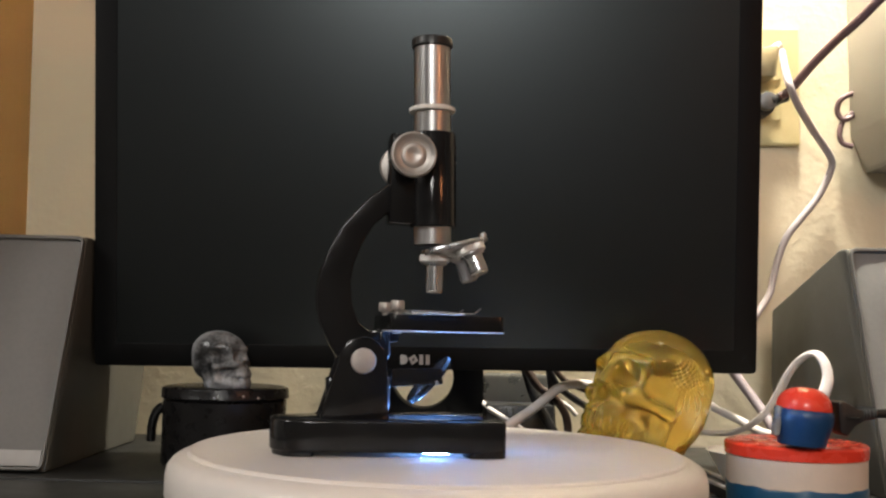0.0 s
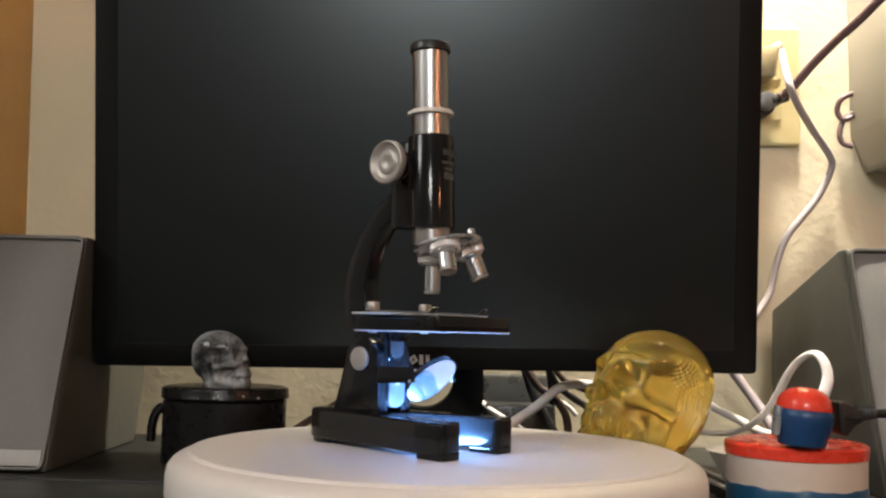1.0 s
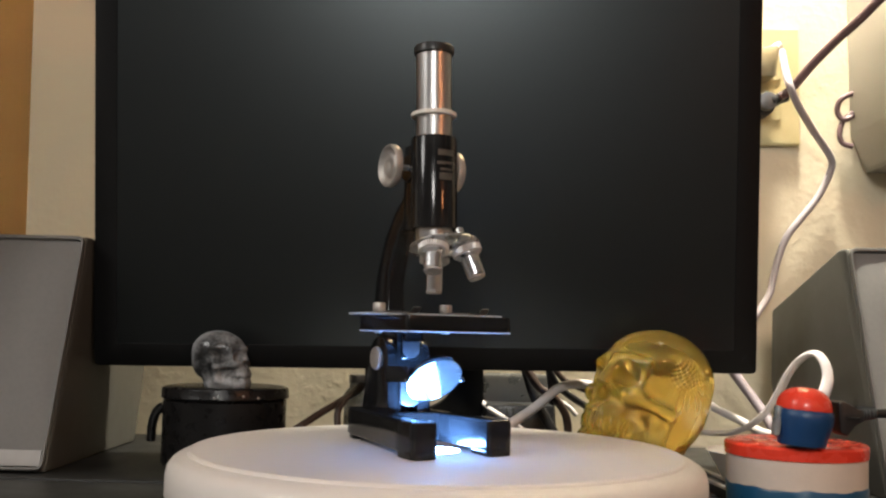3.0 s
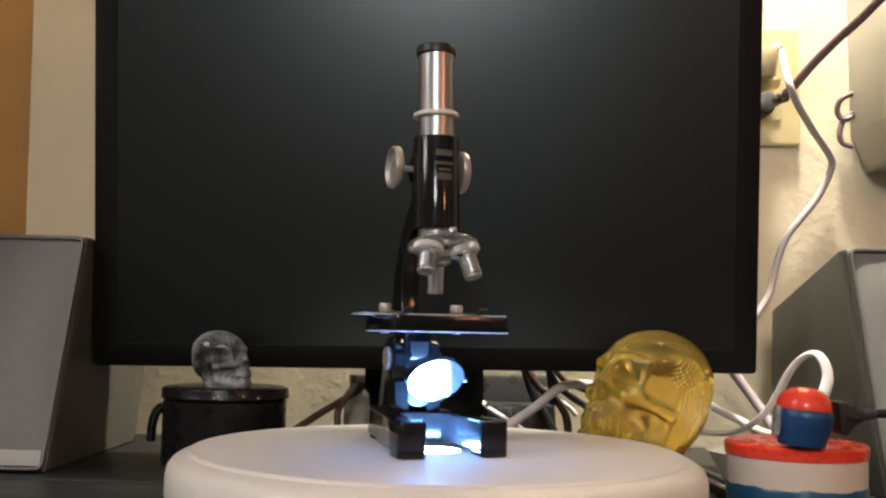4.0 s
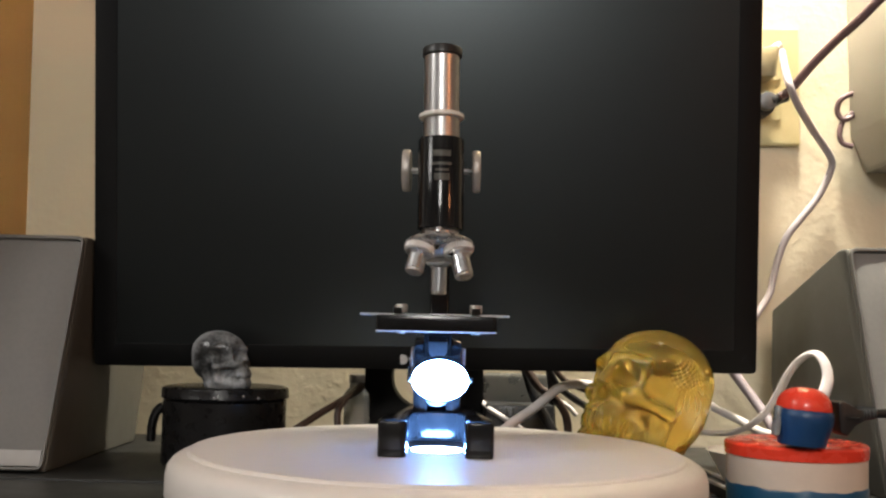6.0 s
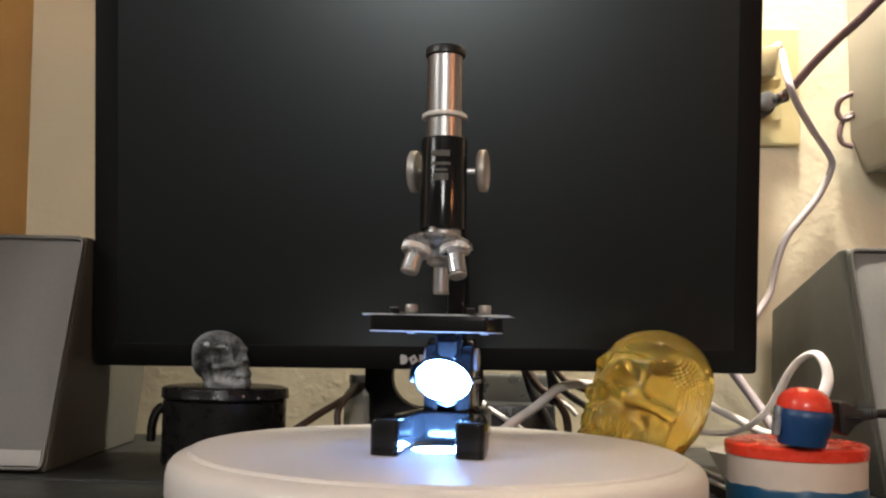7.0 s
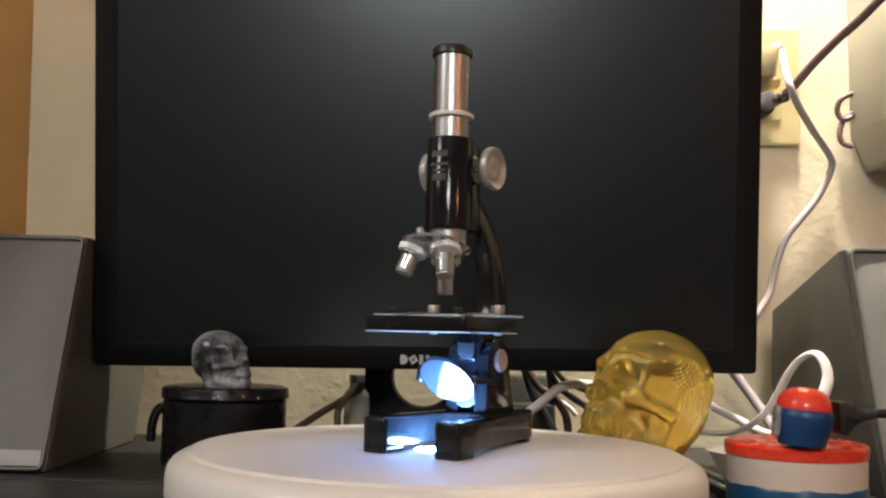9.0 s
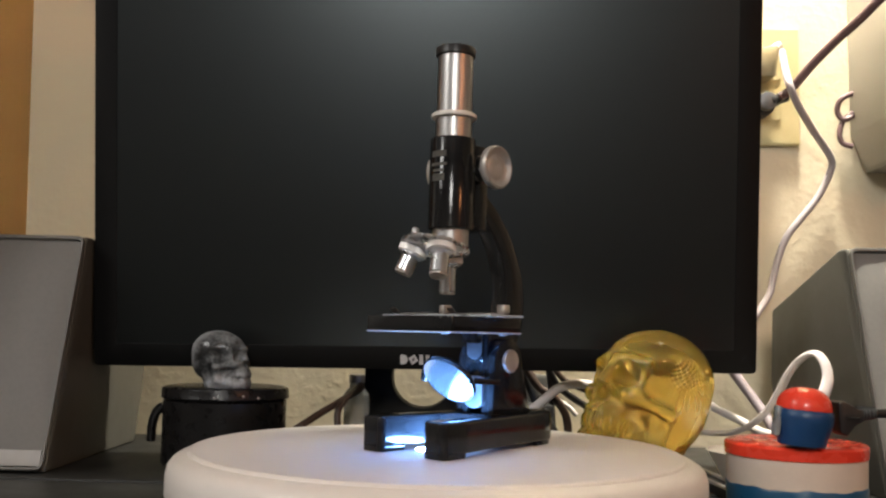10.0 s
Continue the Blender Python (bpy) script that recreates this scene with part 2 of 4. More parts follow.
def room():
    def slab(name, lo, hi, mat, label):
        size = [b - a for a, b in zip(lo, hi)]
        mid = [(a + b) / 2 for a, b in zip(lo, hi)]
        solid(name, box(*size, at=mid), mat, ROOM, label, kind="structure")
    slab("wall_back", (-0.12, 0, FLOOR), (3.2, 0.12, TOP), WALL, "cream painted wall with a troweled texture")
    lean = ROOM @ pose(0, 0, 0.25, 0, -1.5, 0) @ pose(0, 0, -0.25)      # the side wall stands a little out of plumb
    solid("wall_side", box(0.12, 0.30, TOP - FLOOR, at=(-0.06, -0.15, (TOP + FLOOR) / 2)), WALL_TAN, lean, "tan side wall with a light texture", kind="structure")
    slab("wall_return", (-2.2, -0.30, FLOOR), (-0.10, -0.18, TOP), CEIL, "pale painted wall of the room")
    slab("wall_side_far", (-2.32, -3.6, FLOOR), (-2.2, -0.18, TOP), CEIL, "pale painted wall of the room")
    slab("wall_far", (3.2, -3.6, FLOOR), (3.32, 0.12, TOP), CEIL, "pale painted wall of the room")
    slab("wall_front", (-2.32, -3.72, FLOOR), (3.32, -3.6, TOP), CEIL, "pale painted wall of the room")
    slab("floor", (-2.32, -3.72, FLOOR - 0.1), (3.32, 0.12, FLOOR), CARPET, "grey carpeted floor")
    slab("ceiling", (-2.32, -3.72, TOP), (3.32, 0.12, TOP + 0.1), CEIL, "pale painted ceiling")


room()


def desk():
    t = thing("desk", ROOM, "dark laminate desk against the cream wall", "desk")
    part("tabletop", box(1.5, 0.276, 0.03, at=(0.752, -0.140, -0.015), bevel=0.0012), DESK, t)
    part("front_board", box(1.5, 0.342, 0.03, at=(0.752, -0.451, -0.016), bevel=0.0012), DESK, t)
    part("joint_strip", box(1.5, 0.010, 0.02, at=(0.752, -0.279, -0.015)), DARKBOX, t)
    for x in (0.03, 1.47):
        part("side_panel", box(0.025, 0.56, -FLOOR - 0.03, at=(x, -0.32, (FLOOR - 0.03) / 2), bevel=0.002), DESK, t)


desk()


# ---------------------------------------------------------------- monitor
def monitor():
    yaw, lean, roll = -1.25, 6.38, -0.52
    W, HH = 0.5079, 0.334
    left = Vector((-0.2682, 0.2500, 0.0713))
    t = thing("monitor", pose(left.x + W / 2, left.y, 0, 0, 0, yaw), "black flat computer monitor, switched off, with a matte screen", "monitor")
    panel = pose(0, 0, left.z + 0.0023, lean, roll, 0)
    # frame round the screen
    b, bb = 0.0172, 0.0175
    outer = round_loop([(-W / 2, 0), (W / 2, 0), (W / 2, HH), (-W / 2, HH)], 0.004)
    inner = [(-W / 2 + b, bb), (W / 2 - b, bb), (W / 2 - b, HH - b), (-W / 2 + b, HH - b)]
    up = panel @ pose(0, 0.016, 0, 90, 0, 0)
    part("bezel", prism(outer, 0.016, [inner], bevel=0.0006), BEZEL, t, "matte black bezel", m=up)
    part("screen", box(W - 2 * b + 0.002, 0.003, HH - b - bb + 0.002, at=(0, 0.0022, (HH + bb - b) / 2)), SCREEN, t, "dark matte screen", m=panel)
    part("back_shell", box(W - 0.006, 0.032, HH - 0.006, at=(0, 0.0321, HH / 2), bevel=0.006), BEZEL, t, m=panel)
    # badge of plain shapes on the lower frame
    half_round = [(0.0008, -0.0037), (0.0008, 0.0037)] + [(0.0030 + 0.0034 * math.cos(a), 0.0037 * math.sin(a)) for a in [radians(x) for x in range(80, -81, -20)]]
    tilted = moved(prism([(-0.0028, -0.0028), (0.0028, -0.0028), (0.0028, 0.0028), (-0.0028, 0.0028)], 0.0006,
                         [[(-0.0010, -0.0010), (0.0010, -0.0010), (0.0010, 0.0010), (-0.0010, 0.0010)]]), pose(0, 0, 0, 0, 0, 33))
    x0, z0 = -0.0182, 0.0076
    part("badge_shape", prism(half_round, 0.0006), LOGO, t, m=panel @ pose(x0, -0.0001, z0, 90, 0, 0))
    part("badge_shape", tilted, LOGO, t, m=panel @ pose(x0 + 0.0108, -0.0001, z0, 90, 0, 0))
    for dx in (0.0154, 0.0202):
        part("badge_shape", prism([(0, -0.0037), (0.0030, -0.0037), (0.0030, 0.0037), (0, 0.0037)], 0.0006), LOGO, t, m=panel @ pose(x0 + dx, -0.0001, z0, 90, 0, 0))
    part("power_button", disc_rod(0.0026, 0.0006, 0.0002, 20), BEZEL, t, m=panel @ pose(W / 2 - 0.0075, 0.0002, 0.0114, 90, 0, 0))
    # stand with a round cable hole
    cx, cy = -0.0025, 0.090
    col = prism(round_loop([(-0.0510, 0.012), (0.0510, 0.012), (0.0510, 0.20), (-0.0510, 0.20)], 0.006),
                0.028, [circle(-0.0013, 0.0636, 0.0264)], bevel=0.0012)
    part("stand_column", col, BEZEL, t, "black column with a round cable hole", m=pose(cx, cy + 0.028, 0, 90, 0, 0))
    part("stand_mount", box(0.09, 0.04, 0.09, at=(cx, 0.066, 0.21), bevel=0.004), BEZEL, t)
    part("stand_base", prism(round_loop([(-0.115, -0.075), (0.115, -0.075), (0.115, 0.045), (-0.115, 0.045)], 0.02), 0.013, bevel=0.002),
         BEZEL, t, m=pose(cx, cy - 0.0, 0, 0, 0, 0))


monitor()


# ---------------------------------------------------------------- turntable and microscope
def turntable():
    t = thing("turntable", pose(-0.0015, 0.020, 0), "round white plastic display turntable with a softly rounded rim", "turntable")
    R = 0.1375
    part("base", lathe([(R - 0.020, 0), (R - 0.016, 0.0005), (R - 0.014, 0.013), (R - 0.016, 0.0165)], 72), PLATTER, t)
    prof = [(R - 0.006, 0.017), (R - 0.001, 0.0185), (R, 0.021), (R, 0.0305), (R - 0.0008, 0.0345), (R - 0.003, 0.0375), (R - 0.0060, 0.0393),
            (R - 0.0090, 0.0402), (R - 0.0100, 0.0404), (R - 0.0106, 0.0415), (R - 0.0114, 0.0419), (R - 0.0128, 0.0420), (0.02, 0.0420)]
    return part("platter", lathe(prof, 120), PLATTER, t)


PLATE = turntable()
XM = -0.003          # the microscope's middle plane


def knurled(r, h, teeth=36, depth=0.0004, z0=0.0):
    prof = [(r - 0.0008, z0), (r, z0 + 0.0006), (r, z0 + h - 0.0006), (r - 0.0008, z0 + h)]
    bm = lathe(prof, teeth * 2)
    for i, v in enumerate(bm.verts):
        if (i % (teeth * 2)) % 2:
            k = 1 - depth / r
            v.co.x *= k
            v.co.y *= k
    return bm


def microscope():
    m = thing("microscope", pose(0, 0, H), "old black enamelled student microscope with chrome tube and mirror", "microscope")
    mid = pose(XM, 0, 0)

    # horseshoe base, raised between its foot pads
    BX, w, wi, f = 0.0010, 0.0281, 0.0138, 0.0265
    left = [(-w, -f), (-w, -0.010), (-0.0232, 0.018), (-0.0190, 0.052), (-0.0177, 0.068)]
    left += [(-0.0177 * math.cos(a), 0.0685 + 0.0175 * math.sin(a)) for a in [radians(x) for x in (25, 50, 75)]]
    slot = [(wi, -f), (wi, 0.018), (0.0115, 0.0235), (0.006, 0.0265)]
    shape = left + [(-x, y) for x, y in reversed(left)] + slot + [(-x, y) for x, y in reversed(slot)]
    part("base", prism(round_loop(shape, 0.0034, 4), 0.0155, bevel=0.0016, seg=3), ENAMEL, m, "heavy horseshoe base", m=mid @ pose(BX, 0, 0.0023))
    for s in (-1, 1):
        pad = round_loop([(s * w, -f), (s * (w - 0.0004), -0.0085), (s * (wi + 0.001), -0.0065), (s * wi, -f)], 0.0034, 4)
        part("foot_pad", prism(pad, 0.0045, bevel=0.0007), ENAMEL, m, m=mid @ pose(BX, 0, 0))
    part("foot_pad", prism(round_loop([(-0.0168, 0.0645), (0.0168, 0.0645), (0.0145, 0.078), (0.0, 0.0852), (-0.0145, 0.078)], 0.005, 4), 0.0045, bevel=0.0007), ENAMEL, m, m=mid @ pose(BX, 0, 0))

    # pillar: two cheeks joined by a web
    side = [(0.0290, 0.0170), (0.0625, 0.0170), (0.0605, 0.024), (0.0540, 0.046)]
    arc = [(0.0424 + 0.0118 * math.cos(a), 0.0456 + 0.0118 * math.sin(a)) for a in [radians(x) for x in range(10, 185, 12)]]
    cheek = side + arc + [(0.0300, 0.036)]
    stand = Matrix(((0, 0, 1, 0), (1, 0, 0, 0), (0, 1, 0, 0), (0, 0, 0, 1)))   # (x, y, z) of the outline to (y, z, x)
    for s in (-1, 1):
        part("pillar_cheek", prism(cheek, 0.0080, bevel=0.0010), ENAMEL, m, m=mid @ pose(-0.0128 if s < 0 else 0.0048, 0, 0) @ stand)
        screw = lathe([(0.0, 0.0), (0.0056, 0.0), (0.0062, 0.0006), (0.0062, 0.0017), (0.0058, 0.0022), (0.0045, 0.0024), (0.0, 0.0024)], 36, close=False)
        part("pivot_screw", screw, NICKEL, m, "round dull metal pivot screw", m=mid @ pose(s * 0.0127, 0.0424, 0.0456, 0, s * 90, 0))
    part("pillar_web", box(0.0100, 0.024, 0.020, at=(0, 0.047, 0.027), bevel=0.001), ENAMEL, m, m=mid)
    # tongue below the stage, round at its lower end, and the plate that carries the mirror
    tongue = [(-0.0050, 0.0605), (-0.0050, 0.0505)] + [(0.0050 * math.cos(a), 0.0500 + 0.0036 * math.sin(a)) for a in [radians(x) for x in range(190, 351, 16)]] + [(0.0050, 0.0505), (0.0050, 0.0605)]
    part("tongue", prism(tongue, 0.0020, bevel=0.0004), LIT_GREY, m, "tongue under the stage, greyed to look lit", m=mid @ pose(0, 0.0302, 0, 90, 0, 0))
    part("stage_support", box(0.0150, 0.0034, 0.0222, at=(0, 0.0321, 0.0489), bevel=0.0006), ENAMEL, m, "black block under the stage", m=mid)
    plate = [(-0.0062, 0.0375), (-0.0062, 0.0250)] + [(0.0062 * math.cos(a), 0.0250 + 0.0045 * math.sin(a)) for a in [radians(x) for x in range(195, 346, 15)]] + [(0.0062, 0.0250), (0.0062, 0.0375)]
    part("mirror_plate", prism(plate, 0.0030, bevel=0.0005), LIT_GREY, m, "plate that carries the mirror, greyed to look lit", m=mid @ pose(0, 0.0310, 0, 90, 0, 0))
    part("mirror_plate_screw", disc_rod(0.0022, 0.0012, 0.0003, 20), NICKEL, m, m=mid @ pose(0, 0.0282, 0.0345, 90, 0, 0))

    # curved arm
    outer = [(0.0215, 0.1400), (0.0300, 0.1345), (0.0400, 0.1275), (0.0470, 0.1200), (0.0539, 0.1121), (0.0596, 0.1005), (0.0642, 0.0884),
             (0.0655, 0.0760), (0.0637, 0.0640), (0.0580, 0.0530), (0.0510, 0.0420), (0.0430, 0.0385)]
    lug = [(0.0330, 0.0430), (0.0300, 0.0450), (0.0285, 0.0480), (0.0285, 0.0600), (0.0330, 0.0605)]
    inner = [(0.0385, 0.0600), (0.0440, 0.0640), (0.0475, 0.0730), (0.0486, 0.0840), (0.0472, 0.0930), (0.0432, 0.1040), (0.0375, 0.1130),
             (0.0310, 0.1190), (0.0225, 0.1225), (0.0195, 0.1180)]
    part("arm", prism(outer + lug + inner, 0.0104, bevel=0.0022, seg=3), ENAMEL, m, "curved black arm", m=mid @ pose(-0.0052, 0, 0) @ stand)

    # tube, leaning a little
    lo, hi = Vector((-0.0022, 0.0063, 0.080)), Vector((-0.0037, 0.0098, 0.210))
    axis = (hi - lo).normalized()
    tube = Matrix.Translation(lo) @ Vector((0, 0, 1)).rotation_difference(axis).to_matrix().to_4x4()

    def turned(name, prof, mat, label="", seg=64):
        return part(name, lathe([(r * 0.001, (z - 80.0) * 0.001) for r, z in prof], seg), mat, m, label, m=tube)
    turned("body_tube", [(8, 113.2), (11.6, 113.2), (12.1, 113.8), (12.1, 160.6), (11.7, 161.4), (9, 161.4)], ENAMEL, "glossy black body tube")
    turned("draw_tube", [(9.0, 160.5), (9.55, 160.5), (9.55, 173.5), (9.0, 173.5)], STEEL, "bare steel draw tube")
    turned("collar", [(9.0, 172.6), (11.4, 172.6), (11.9, 173.0), (11.9, 174.6), (11.4, 175.0), (9.0, 175.0)], RING, "pale collar ring")
    turned("eyepiece_tube", [(8.6, 174.6), (9.35, 174.6), (9.35, 207.1), (8.6, 207.1)], STEEL, "polished steel eyepiece tube")
    turned("eyepiece_cap", [(5.0, 206.1), (9.9, 206.1), (10.6, 206.8), (10.6, 210.0), (10.1, 210.9), (8.2, 211.3), (6.4, 210.3), (4.0, 209.1)], CAPBLACK, "black plastic eyepiece cap")
    turned("nose_sleeve", [(8.5, 104.5), (9.5, 104.5), (9.5, 113.4), (8.5, 113.4)], STEEL)
    # rack housing behind the tube and focus knobs
    part("rack_housing", box(0.0125, 0.0130, 0.046, at=(0, 0.0240, 0.1370), bevel=0.0012), ENAMEL, m, m=mid)
    part("rack_block", lathe([(0.0070, -0.0085), (0.0075, -0.0080), (0.0075, 0.0080), (0.0070, 0.0085)], 32), ENAMEL, m, m=mid @ pose(0, 0.0225, 0.1468, 0, 90, 0))
    part("focus_axle", disc_rod(0.0016, 0.036, 0.0002, 20, z0=-0.018), CHROME, m, m=mid @ pose(0, 0.0212, 0.1468, 0, 90, 0))
    knob = [(0.0024, 0.0012), (0.0102, 0.0012), (0.0110, 0.0016), (0.0114, 0.0024), (0.0114, 0.0046), (0.0111, 0.0055), (0.0104, 0.0058), (0.0099, 0.0055),
            (0.0092, 0.0043), (0.0080, 0.0036), (0.0066, 0.0034), (0.0058, 0.0041), (0.0036, 0.0044), (0.0020, 0.0036), (0.0006, 0.0034)]
    for s in (-1, 1):
        k = part("focus_knob", lathe(knob, 64), NICKEL, m, "dished metal focus knob", m=mid @ pose(s * 0.0152, 0.0212, 0.1468, 0, s * 90, 0))
    # name plate with worn lines
    for z, h, w in ((152.0, 3.2, 9.5), (146.5, 1.5, 10.5), (143.2, 1.3, 7.0), (139.6, 3.6, 8.0)):
        seg, bm = 10, bmesh.new()
        rr, half = 0.01222, w / 2 / 12.2
        cols = [[bm.verts.new((rr * math.sin(-half + 2 * half * j / seg), -rr * math.cos(-half + 2 * half * j / seg), (z - 80 + d * h / 2) * 0.001)) for d in (-1, 1)]
                for j in range(seg + 1)]
        for a, b in zip(cols, cols[1:]):
            bm.faces.new((a[0], b[0], b[1], a[1]))
        bmesh.ops.solidify(bm, geom=bm.faces[:], thickness=0.0001)
        part("marking_bar", bm, PLATEGREY, m, "worn grey marking", m=tube @ pose(0, 0, 0, 0, 0, 3))

    # tilted turret with three objectives
    tilt = 14.0
    cen = Vector((XM + 0.0003, -0.0040, 0.1048))
    tur = Matrix.Translation(cen) @ pose(0, 0, 0, -tilt, 0, 0)
    part("turret_plate", lathe([(0.003, 0.0008), (0.0165, 0.0008), (0.0176, 0.0002), (0.0180, -0.0008), (0.0176, -0.0018), (0.0150, -0.0026), (0.0120, -0.0032), (0.003, -0.0034)], 64),
         CHROME, m, "round chrome turret plate", m=tur)
    part("turret_dome", lathe([(0.0005, -0.0062), (0.0040, -0.0060), (0.0080, -0.0050), (0.0105, -0.0032), (0.0110, -0.0016)], 48, close=False), CHROME, m, m=tur)
    part("turret_screw", lathe([(0.0, 0.0034), (0.0016, 0.0033), (0.0021, 0.0024), (0.0021, 0.0006)], 24, close=False), CHROME, m, m=tur @ pose(0, -0.0160, 0))
    specs = ((180, 0.0195, 0.0043), (-60, 0.0150, 0.0047), (60, 0.0172, 0.0047))
    for turn, length, rad in specs:
        # turn 0 is the front; the working one stands at the back, upright
        foot = tur @ pose(0, 0, 0, 0, 0, turn) @ Matrix.Translation((0, -0.0105, -0.0020)) @ pose(0, 0, 0, 180 - tilt, 0, 0)
        ob = part("objective", lathe([(0.0060, 0.0), (0.0065, 0.0004), (0.0065, 0.0054), (0.0060, 0.0060), (rad + 0.0006, 0.0062), (rad, 0.0068), (rad, length - 0.0006),
                                      (rad - 0.0005, length), (0.0022, length), (0.0018, length - 0.002), (0.0003, length - 0.002)], 48), CHROME, m, "small chrome objective lens", m=foot)
        part("knurled_ring", knurled(0.0077, 0.0042, z0=0.0008), PALE_RING, ob)
        part("lens_tip", lathe([(rad - 0.0004, length - 0.0004), (rad - 0.0002, length), (rad - 0.0004, length + 0.0008), (rad - 0.0008, length + 0.0010), (0.0018, length + 0.0010), (0.0016, length + 0.0006)], 36), NICKEL, ob, "dull metal lens tip")

    # stage
    ap = circle(0.0, 0.0063, 0.0065, 28)
    st = [(-0.0295, -0.0235), (0.0295, -0.0235), (0.0295, 0.0320), (-0.0295, 0.0320)]
    part("stage", prism(round_loop(st, 0.0025, 4), 0.0076, [ap], bevel=0.0005), ENAMEL, m, "square black stage with a round opening", m=mid @ pose(0, 0, 0.0606))
    part("stage_plate", prism(round_loop([(x * 1.004, y * 1.016) for x, y in st], 0.0027, 4), 0.0006, [ap], bevel=0.0003), BRIGHT, m, "thin bright metal plate under the stage", m=mid @ pose(0, 0, 0.0600))
    part("stage_bracket", box(0.0100, 0.014, 0.006, at=(0, 0.0310, 0.0578), bevel=0.001), ENAMEL, m, m=mid)
    for s in (-1, 1):
        cl = part("stage_clip", joined(
            sweep([(0, 0, 0.0016), (-s * 0.0002, -0.010, 0.0022), (-s * 0.0004, -0.022, 0.0019), (-s * 0.0006, -0.034, 0.0013), (-s * 0.0006, -0.0385, 0.0016), (-s * 0.0006, -0.0415, 0.0040)], 0.0003, 0.0022, 10, 8)),
            STEEL, m, "springy steel stage clip", m=mid @ pose(s * 0.0201, 0.0275, 0.0682))
        part("clip_post", lathe([(0.0014, 0.0), (0.0014, 0.0020), (0.0031, 0.0022), (0.0034, 0.0028), (0.0034, 0.0062), (0.0030, 0.0068), (0.0005, 0.0069)], 32), NICKEL, cl, "round metal clip post")
        part("clip_nut", disc_rod(0.0022, 0.0016, 0.0003, 20), NICKEL, m, m=mid @ pose(s * 0.0201, 0.0275, 0.0591))

    # tilting mirror below the stage
    face = Matrix.Translation((-0.0010, 0.0062, 0.0357)) @ pose(0, 0, 0, 90 + 42, 0, 0)
    dish = [(0.0145 * k / 8, 0.0008 * (k / 8) ** 2 - 0.0004) for k in range(8, 0, -1)]
    part("mirror_glass", lathe([(0.0145, -0.0012)] + dish, 64), MIRROR, m, "round tilting mirror that throws blue-white light", m=face)
    part("mirror_frame", lathe([(0.0147, -0.0022), (0.0150, -0.0022), (0.0152, -0.0018), (0.0152, 0.0002), (0.0150, 0.0006), (0.0146, 0.0006)], 56, close=False), ENAMEL, m, m=face)
    part("mirror_back", lathe([(0.0146, -0.0014), (0.0146, -0.0019), (0.0140, -0.0020), (0.0005, -0.0020)], 64), MIRROR, m, "plain mirror on the other side", m=face)
    for s in (-1, 1):
        part("mirror_pivot", disc_rod(0.0012, 0.0018, 0.0003, 16), NICKEL, m, m=pose(-0.0010 + s * 0.0150, 0.0062, 0.0357, 0, s * 90, 0))
        tall = 0.0055 if s < 0 else 0.0
        arm = round_loop([(0.0030, 0.0348), (0.0285, 0.0334), (0.0285, 0.0366 + tall), (0.0040, 0.0372 + tall)], 0.0012, 4)
        part("mirror_arm", prism(arm, 0.0010, bevel=0.0002), ENAMEL, m, "thin flat arm beside the mirror", m=pose(-0.0010 + s * 0.0163 - 0.0005, 0, 0) @ stand)
    part("mirror_yoke", box(0.0336, 0.0010, 0.0032, at=(-0.0010, 0.0280, 0.0350), bevel=0.0003), ENAMEL, m)
    return m


SCOPE = microscope()


def glass_slide():
    s = thing("glass_slide", pose(0, 0, H), "clear glass specimen slide held by clips on the stage", "glass slide")
    part("glass", box(0.0762, 0.0254, 0.0011, bevel=0.0002), GLASS, s, m=pose(-0.0042, 0.0105, 0.06885, 0, 0, -0.9))
    return s


SLIDE = glass_slide()


def light_disc():
    d = thing("light_disc", pose(0, 0, H), "flat round light shining blue-white under the microscope", "light")
    part("housing", lathe([(0.0136, 0.0), (0.0136, 0.0005), (0.0133, 0.0007)], 64), WHITE_PLASTIC, d, m=pose(XM + 0.001, 0.0030, 0))
    part("diffuser", lathe([(0.0130, 0.0006), (0.0128, 0.0008), (0.0105, 0.0010), (0.0060, 0.0011), (0.0005, 0.0011)], 64), LED, d, "glowing diffuser", m=pose(XM + 0.001, 0.0030, 0))
    return d


PUCK = light_disc()


# ---------------------------------------------------------------- skulls
def smin(a, b, k):
    h = np.clip(0.5 + 0.5 * (b - a) / k, 0, 1)
    return b * (1 - h) + a * h - k * h * (1 - h)


def smax(a, b, k):
    return -smin(-a, -b, k)


def ellipsoid(p, c, r):
    q = (p - np.array(c)) / np.array(r)
    return (np.linalg.norm(q, axis=1) - 1) * min(r)


def capsule(p, a, b, r):
    a, b = np.array(a), np.array(b)
    ab = b - a
    h = np.clip(((p - a) @ ab) / (ab @ ab), 0, 1)
    return np.linalg.norm(p - a - h[:, None] * ab, axis=1) - r


def brick(p, c, half, r):
    q = np.abs(p - np.array(c)) - np.array(half) + r
    return np.linalg.norm(np.maximum(q, 0), axis=1) + np.minimum(q.max(axis=1), 0) - r


